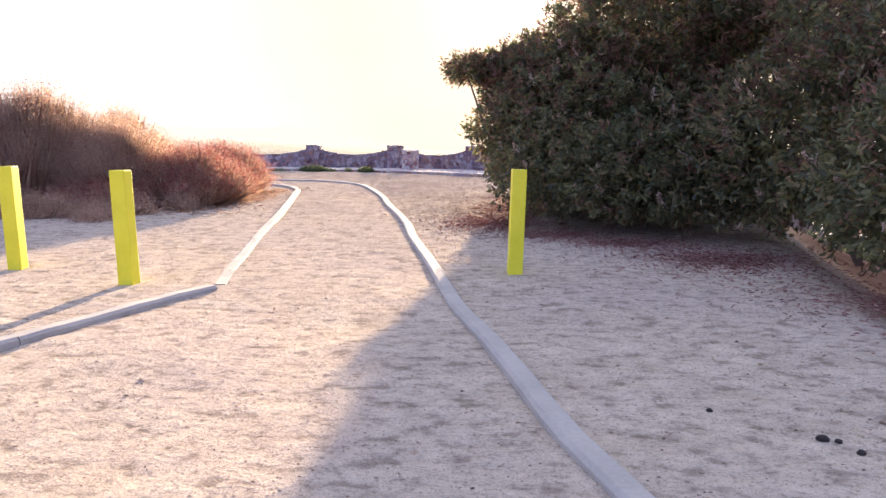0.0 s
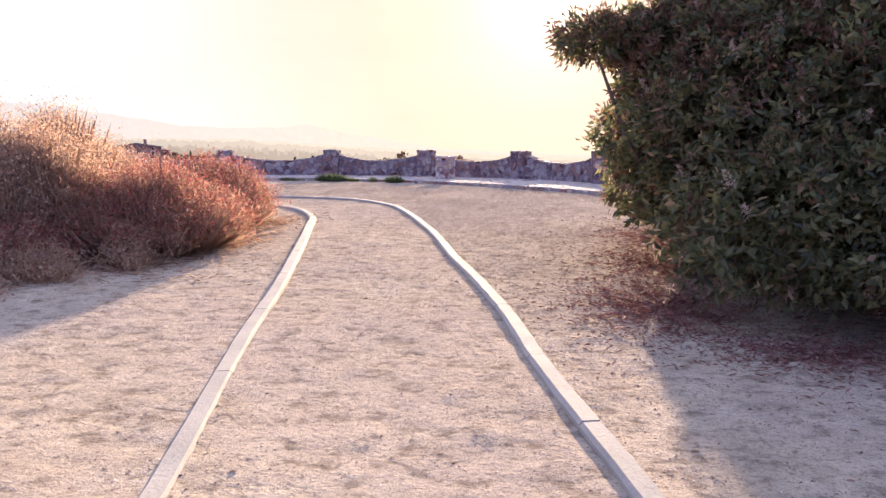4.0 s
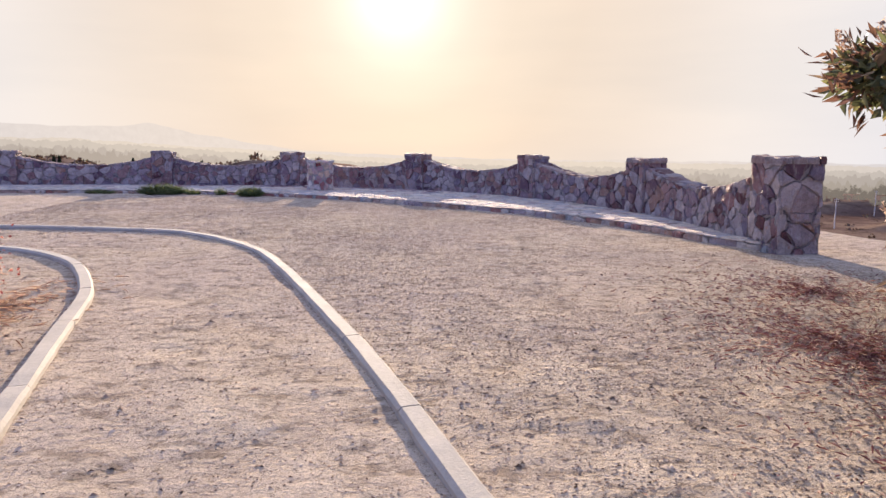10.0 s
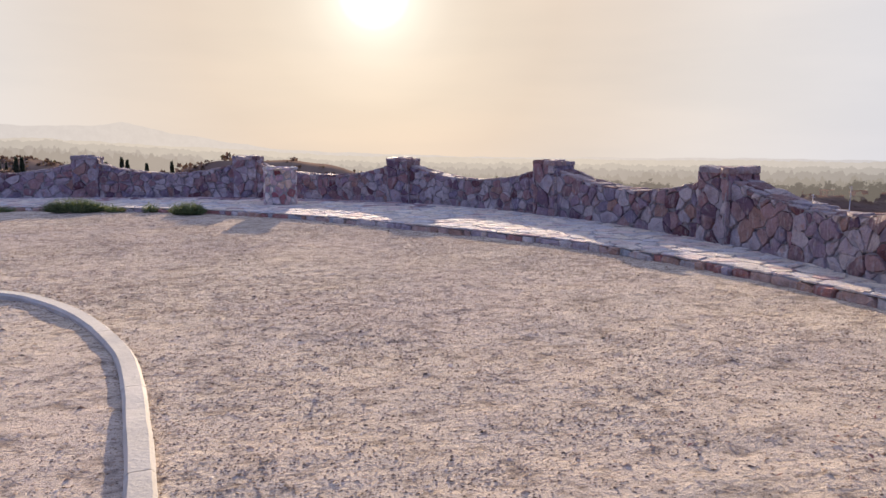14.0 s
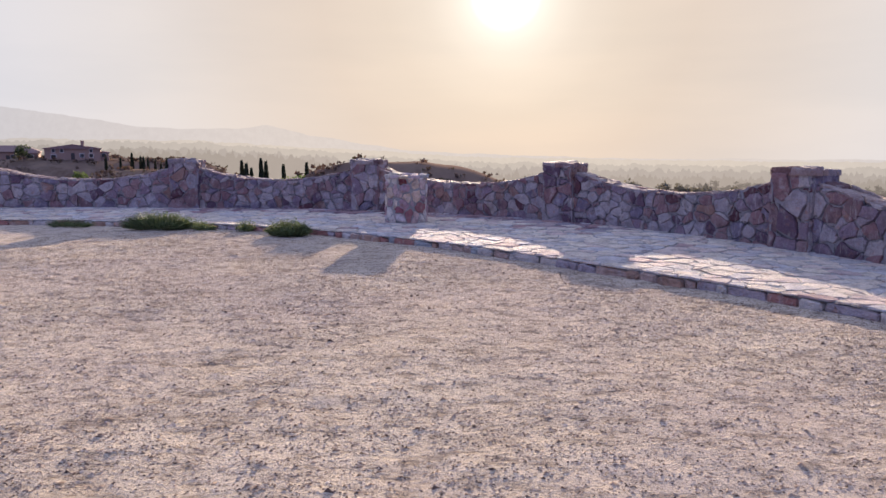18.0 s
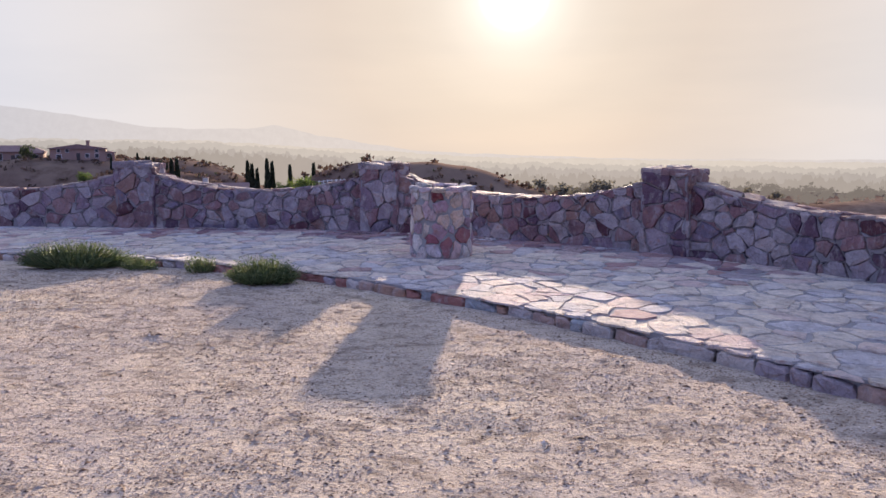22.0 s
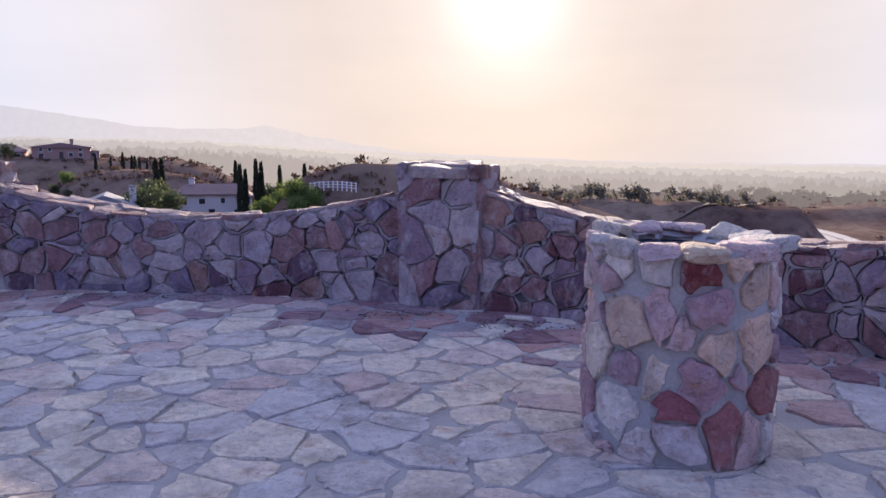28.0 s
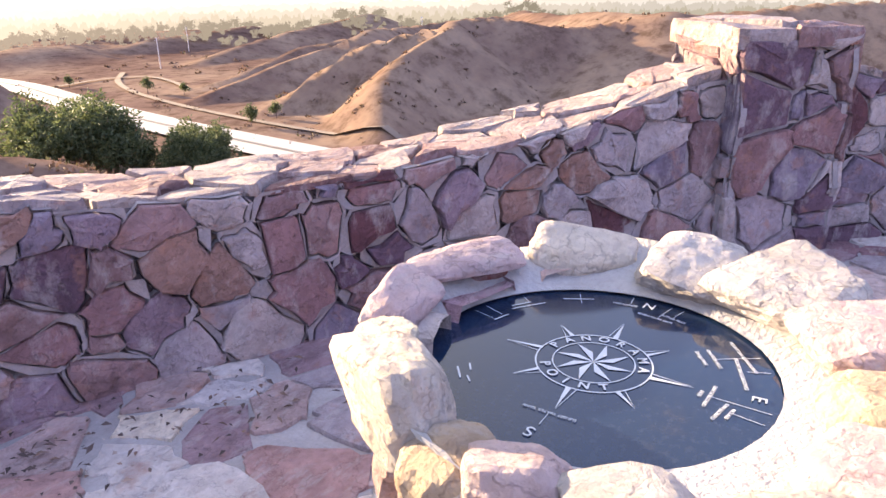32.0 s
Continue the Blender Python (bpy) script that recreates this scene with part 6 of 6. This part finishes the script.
eu1 = tree("eucalyptus", "tall grey-green tree in the valley by the freeway", 16, 11, 12, 2400, 31, M_TREE, 0.8, group="valley trees")
eu2 = tree("eucalyptus", "broad dark green tree in the valley by the freeway", 13, 12, 12, 2400, 32, M_TREE, 0.8, group="valley trees")
rng = random.Random(9)
spots1, spots2 = [], []
for k in range(20):
    az, d = radians(rng.uniform(27.3, 33.6)), rng.uniform(228, 272)
    (spots1 if k % 2 else spots2).append((-2 + d * math.sin(az), 32 + d * math.cos(az), rng.uniform(1.2, 1.65)))
for k in range(14):
    az, d = radians(rng.uniform(33.6, 40.3)), rng.uniform(215, 240)
    (spots1 if k % 3 == 0 else spots2).append((-2 + d * math.sin(az), 32 + d * math.cos(az), rng.uniform(0.85, 1.15)))
for az, d, s in ((24.2, 290, 0.8), (25.2, 295, 0.85), (25.9, 262, 0.5), (26.8, 255, 0.5), (22.0, 300, 0.5)):
    spots1.append((-2 + d * math.sin(radians(az)), 32 + d * math.cos(radians(az)), s))
for az, d, s in ((20.5, 330, 0.7), (22.5, 320, 0.7), (24, 300, 0.8), (43, 300, 0.6), (45, 315, 0.5), (36, 420, 0.6), (31, 470, 0.5), (38.5, 405, 0.45)):
    spots1.append((-2 + d * math.sin(radians(az)), 32 + d * math.cos(radians(az)), s))
for az, d, s in ((15.6, 610, 1.0), (16.4, 605, 1.15), (18.6, 600, 1.2), (19.7, 598, 1.3), (21.8, 590, 0.9), (9.0, 600, 1.1), (11.0, 610, 1.0), (13.0, 600, 0.9), (4.0, 590, 1.2), (6.5, 600, 1.1)):
    spots2.append((-2 + d * math.sin(radians(az)), 32 + d * math.cos(radians(az)), s))
put(eu1, spots1)
put(eu2, spots2)
gt = tree("garden_tree", "round bright green garden tree beside the houses", 6.5, 6.5, 9, 2400, 35, M_BRIGHT, 0.5, group="garden trees")
put(gt, [polar(-15.4, 150, 0.6), polar(-16.2, 112, 0.5), polar(-14.9, 112, 0.5), polar(-14.1, 113, 0.55), polar(-19.2, 112, 0.42), polar(-23.0, 112, 0.5), polar(-13.6, 150, 0.8), polar(-31.8, 232, 0.9), polar(-29.2, 228, 0.6), polar(-13.2, 98, 0.6), polar(-12.4, 97, 0.5), polar(-15.5, 104, 0.5), polar(-17.0, 105, 0.45), polar(-11.6, 96, 0.4), polar(-18.4, 106, 0.42), polar(-12.8, 94, 0.5)])
dk = tree("garden_tree", "dark green garden tree beside the houses", 8, 6, 9, 1800, 36, M_TREE, 0.6, group="garden trees")
put(dk, [polar(-24.3, 132, 0.95), polar(-23.4, 150, 1.0), polar(-25.0, 145, 0.7), polar(-22.6, 140, 0.8), (-150, 262, 0.7), (-165, 258, 0.6), *[polar(-33.5 + 0.55 * k, 205 + 7 * (k % 3), 0.38 + 0.06 * (k * 7 % 5)) for k in range(11)], polar(-31.2, 225, 0.6), polar(-30.1, 226, 0.5), polar(-15.0, 158, 0.8), polar(-14.2, 160, 0.75), polar(-12.9, 155, 0.6)])
put(cypress(41, 10.0, 1.0), [polar(-17.3, 142, 1.08), polar(-16.9, 144, 0.98), polar(-16.1, 150, 1.15), polar(-15.7, 151, 1.1), polar(-14.3, 142, 1.05), polar(-12.4, 136, 0.98), polar(-23.3, 160, 1.15), polar(-22.9, 162, 1.15), polar(-17.6, 160, 1.1)])
put(cypress(42, 5.2, 0.9), [(-121.5, 262, 1.0), (-116.5, 262, 0.85), (-112.5, 262, 1.2), (-110, 263, 1.0), (-107.5, 263, 0.9), (-105, 263, 0.85), (-103, 263, 0.8), (-101, 263, 0.7), (-108.5, 262, 1.1)])

# houses
M_STUCCO = plain("white_stucco", (0.62, 0.58, 0.55), 0.9, 0.08, 0.4, 0.0)
M_TANWALL = plain("tan_stucco", (0.34, 0.22, 0.18), 0.9, 0.10, 0.4, 0.0)
M_TILE = plain("roof_tile", (0.24, 0.15, 0.14), 0.85, 0.2, 0.6, 0.4, dist=0.1)
M_SLATE = plain("grey_roof", (0.20, 0.21, 0.24), 0.8, 0.2, 0.6, 0.4, dist=0.1)
M_PANE = plain("dark_window", (0.03, 0.035, 0.045), 0.15, 0.2, 1.0, 0.0)
M_WHITE = plain("white_paint", (0.72, 0.71, 0.69), 0.6, 0.06, 1.0, 0.0)


def box(x0, x1, y0, y1, z0, z1, name, material, parent, label=""):
    v = [(x, y, z) for z in (z0, z1) for x, y in ((x0, y0), (x1, y0), (x1, y1), (x0, y1))]
    return link(name, v, [(0, 3, 2, 1), (4, 5, 6, 7), (0, 1, 5, 4), (1, 2, 6, 5), (2, 3, 7, 6), (3, 0, 4, 7)], material, parent, label)


def roof(parent, x0, x1, y0, y1, z, rise, material, hip, over=0.6, lengthways=True):
    """A ridge roof with eaves; hip: how far the ridge stops short of the ends."""
    x0, x1, y0, y1 = x0 - over, x1 + over, y0 - over, y1 + over
    if lengthways:
        r = [(x0 + hip, (y0 + y1) / 2), (x1 - hip, (y0 + y1) / 2)]
    else:
        r = [((x0 + x1) / 2, y0 + hip), ((x0 + x1) / 2, y1 - hip)]
    v = [(x0, y0, z - 0.1), (x1, y0, z - 0.1), (x1, y1, z - 0.1), (x0, y1, z - 0.1), (x0, y0, z + 0.15), (x1, y0, z + 0.15), (x1, y1, z + 0.15), (x0, y1, z + 0.15), (*r[0], z + rise), (*r[1], z + rise)]
    f = [(0, 3, 2, 1), (0, 1, 5, 4), (1, 2, 6, 5), (2, 3, 7, 6), (3, 0, 4, 7)]
    f += [(4, 5, 9, 8), (5, 6, 9), (6, 7, 8, 9), (7, 4, 8)] if lengthways else [(4, 5, 8), (5, 6, 9, 8), (6, 7, 9), (7, 4, 8, 9)]
    return link("roof", v, f, material, parent)


def window(parent, x, z, y, w=1.2, h=1.3):
    fr = box(x - w / 2 - 0.12, x + w / 2 + 0.12, y - 0.10, y + 0.02, z - h / 2 - 0.12, z + h / 2 + 0.12, "window", M_WHITE, parent)
    box(x - w / 2, x + w / 2, y - 0.14, y - 0.104, z - h / 2, z + h / 2, "pane", M_PANE, fr)


def house(label, x, y, turn, w, d, h, rise, wall_m, roof_m, hip, windows, chimney=None, wing=None, lengthways=True):
    z = ground_z(x, y) - 0.3
    root = tagged(base("house", x, y, z, turn), label, "house", "houses below the overlook")
    box(-w / 2, w / 2, -d / 2, d / 2, -2, h, "wall", wall_m, root)
    if not hip:
        gable = [(-w / 2, -d / 2, h), (w / 2, -d / 2, h), (0, -d / 2, h + rise - 0.2)] if not lengthways else [(-w / 2, -d / 2, h), (-w / 2, d / 2, h), (-w / 2, 0, h + rise - 0.2)]
        link("gable", gable, [(0, 1, 2)], wall_m, root)
    roof(root, -w / 2, w / 2, -d / 2, d / 2, h, rise, roof_m, hip, lengthways=lengthways)
    for wx, wz, ww, wh in windows:
        window(root, wx, wz, -d / 2, ww, wh)
    if chimney:
        c = box(chimney - 0.55, chimney + 0.55, -0.4, 0.4, h, h + rise + 1.1, "chimney", wall_m, root)
        box(chimney - 0.68, chimney + 0.68, -0.52, 0.52, h + rise + 1.1, h + rise + 1.3, "chimney_cap", roof_m, c)
    if wing:
        x0, x1, wd, wh, wr = wing
        box(x0, x1, -d / 2 - wd, d / 2 - 0.5, -2, wh, "wing", wall_m, root)
        roof(root, x0, x1, -d / 2 - wd, d / 2 - 0.6, wh, wr, roof_m, min(1.5, (x1 - x0) * 0.3), 0.5, x1 - x0 > d)
        window(root, (x0 + x1) / 2, wh * 0.55, -d / 2 - wd, min(2.2, (x1 - x0) * 0.4), 1.3)
    box(-0.6, 0.6, -d / 2 - 0.12, -d / 2 + 0.02, -0.2, 2.1, "door", M_PANE, root)
    return root


house("large tan two-storey house with a low tile roof", -139, 274, 26, 17.5, 11, 3.6, 1.6, M_TANWALL, M_TILE, 0.0, [(-6, 2.9, 1.0, 1.1), (-3.4, 2.9, 1.0, 1.1), (2.8, 1.2, 1.2, 1.3), (5.8, 1.2, 1.2, 1.3), (5.8, 2.9, 1.0, 1.0), (-6, 1.0, 1.5, 1.2)], 3.0, (8.0, 11.5, -2, 2.2, 0.6), False)
house("tan house with a pale garage front on a hill", -163, 275, 28, 19, 13, 3.2, 2.3, M_TANWALL, M_TILE, 5.0, [(-5, 1.5, 3.6, 2.2), (1.5, 1.6, 1.2, 1.2)], None, (4.5, 9.4, 2.0, 2.7, 1.0))
house("white two-storey house with a brown tile roof", -54, 178, 17, 14, 10, 5.0, 2.0, M_STUCCO, M_TILE, 2.5, [(-5.5, 3.7, 1.6, 1.3), (-1.8, 3.7, 1.2, 1.1), (2.2, 3.8, 0.8, 1.1), (6.2, 3.7, 1.2, 1.2), (-5.5, 1.3, 2.0, 1.3), (4.8, 1.1, 1.0, 1.7)], -4.0, (5.2, 7.9, 1.6, 4.4, 1.1))
house("white gabled house with a grey roof", -61, 147, 24, 9, 10, 4.6, 2.2, M_STUCCO, M_SLATE, 0.0, [(-2.6, 3.2, 1.4, 1.1), (1.8, 3.2, 1.6, 1.2), (-2.6, 1.0, 1.6, 1.2), (2.0, 0.9, 1.4, 1.2)], 4.2, None, False)


def rail_fence():
    root = tagged(new("rail_fence"), "white rail fence along a road below the wall", "fence")
    pts = [(-23.2 + k * 0.66, 129.6 - k * 0.12) for k in range(11)]
    zs = [ground_z(*p) for p in pts]
    for (x, y), z in zip(pts, zs):
        box(x - 0.08, x + 0.08, y - 0.08, y + 0.08, z - 0.3, z + 1.3, "post", M_WHITE, root)
    for (ax, ay), (bx, by), az, bz in zip(pts, pts[1:], zs, zs[1:]):
        for h in (0.45, 0.8, 1.15):
            bm = bmesh.new()
            limb(bm, [(ax, ay, az + h), (bx, by, bz + h)], 0.06, 0.06, 4)
            part("rail", bm, M_WHITE, root)
    return root


rail_fence()


def utility_pole(x, y, tall):
    z = ground_z(x, y)
    root = tagged(base("utility_pole", x, y, z), "tall pale utility pole on a dry hill", "utility pole", "utility poles")
    bm = bmesh.new()
    limb(bm, [(0, 0, -1), (0, 0, tall / 2), (0, 0, tall)], 0.42, 0.28, 8)
    part("pole", bm, M_STUCCO, root)
    for h in (0.97, 0.90):
        bm = bmesh.new()
        limb(bm, [(-1.8, 0, tall * h), (1.8, 0, tall * h)], 0.12, 0.12, 5)
        part("crossarm", bm, M_STUCCO, root)
    return root


for x, y in ((612, 436), (620, 441), (330, 470), (430, 560)):
    utility_pole(x, y, 21)


def brush():
    """Low scrub over the dry slopes."""
    rs = np.random.RandomState(71)
    n = 42000
    az, d = np.radians(rs.uniform(-55, 80, n)), 24 + 640 * rs.uniform(0, 1, n) ** 2.0
    x, y = -2 + d * np.sin(az), 33 + d * np.cos(az)
    z = terrain(x, y)
    keep = (outside(x, y) > 4) & (rs.uniform(0, 1, n) < np.where((az < 0.1) & (d < 330), 0.9, 30 / np.maximum(d - 40, 50))) & (fbm(x, y, 0.02, 81, 4) + 0.25 * rs.uniform(-1, 1, n) > 0.46)
    x, y, z, d = x[keep], y[keep], z[keep], d[keep]
    n = len(x)
    per = 7
    s = np.repeat(rs.uniform(0.35, 1.0, n) * (0.7 + d / 300), per)
    p = np.repeat(np.stack([x, y, z], 1), per, 0) + rs.normal(size=(n * per, 3)) * s[:, None] * np.array([0.6, 0.6, 0.18]) + np.array([0, 0, 0.05])
    up = rs.normal(size=(n * per, 3)) * 0.7 + np.array([0, 0, 0.8])
    root = tagged(new("scrub"), "low dry scrub and tufts over the brown hillsides", "scrub", kind="stuff")
    leaves("tuft", p, up, rs.normal(size=(n * per, 3)), s * 0.9, s * 0.8, M_SCRUB, root)


M_SCRUB = leaf_material("scrub_leaf", [(0.0, (0.07, 0.05, 0.035)), (0.5, (0.13, 0.08, 0.06)), (0.85, (0.20, 0.13, 0.09)), (1.0, (0.10, 0.10, 0.05))], 0.2, 0.9)
brush()


def valley_woods():
    """Trees and roofs on the mesa and the plain, too far to tell apart."""
    rs = np.random.RandomState(91)
    n = 1500
    az, d = np.radians(rs.uniform(-14, 78, n)), rs.uniform(700, 990, n)
    x, y = -2 + d * np.sin(az), 33 + d * np.cos(az)
    keep = fbm(x, y, 0.012, 95, 3) + 0.3 * rs.uniform(-1, 1, n) > 0.5
    x, y = x[keep], y[keep]
    # these treetops glow in a haze colour like the backdrop
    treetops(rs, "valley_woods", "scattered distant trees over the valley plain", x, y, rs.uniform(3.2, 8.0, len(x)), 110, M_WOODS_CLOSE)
    # a thick row along the top of the mesa
    t = rs.uniform(0, 1, 150)
    x, y = -40 + 205 * t + rs.normal(0, 6, 150), 538 - 112 * t + rs.normal(0, 9, 150)
    treetops(rs, "mesa_woods", "dark trees along the flat top of a bluff", x, y, 1.6 + 6.0 * rs.uniform(0, 1, 150) ** 2, 110, M_MESA_HAZY)


def treetops(rs, name, label, x, y, size, per, material):
    n = len(x)
    z = terrain(x, y)
    s = np.repeat(size, per)
    lobe = np.repeat(rs.normal(size=(n, 5, 3)), per // 5, 1).reshape(-1, 3)
    ball = rs.normal(size=(n * per, 3))
    ball *= (rs.uniform(0, 1, n * per) ** 0.4 / np.linalg.norm(ball, axis=1))[:, None]
    p = np.repeat(np.stack([x, y, z], 1), per, 0) + (lobe * 0.33 + ball * 0.42) * s[:, None] * np.array([1.0, 1.0, 0.85]) + np.stack([0 * s, 0 * s, s * 0.75], 1)
    root = tagged(new(name), label, "woods", kind="stuff")
    leaves("treetop", p, rs.normal(size=(n * per, 3)) + np.array([0, 0, 0.4]), rs.normal(size=(n * per, 3)), s * 0.3, s * 0.22, material, root)


# leaf colours lightened and greyed to put haze over the mesa trees
M_MESA_HAZY = leaf_material("hazy_mesa_leaf", [(0.0, (0.13, 0.125, 0.10)), (0.6, (0.19, 0.18, 0.14)), (1.0, (0.26, 0.24, 0.18))], 0.35, 0.8)
valley_woods()
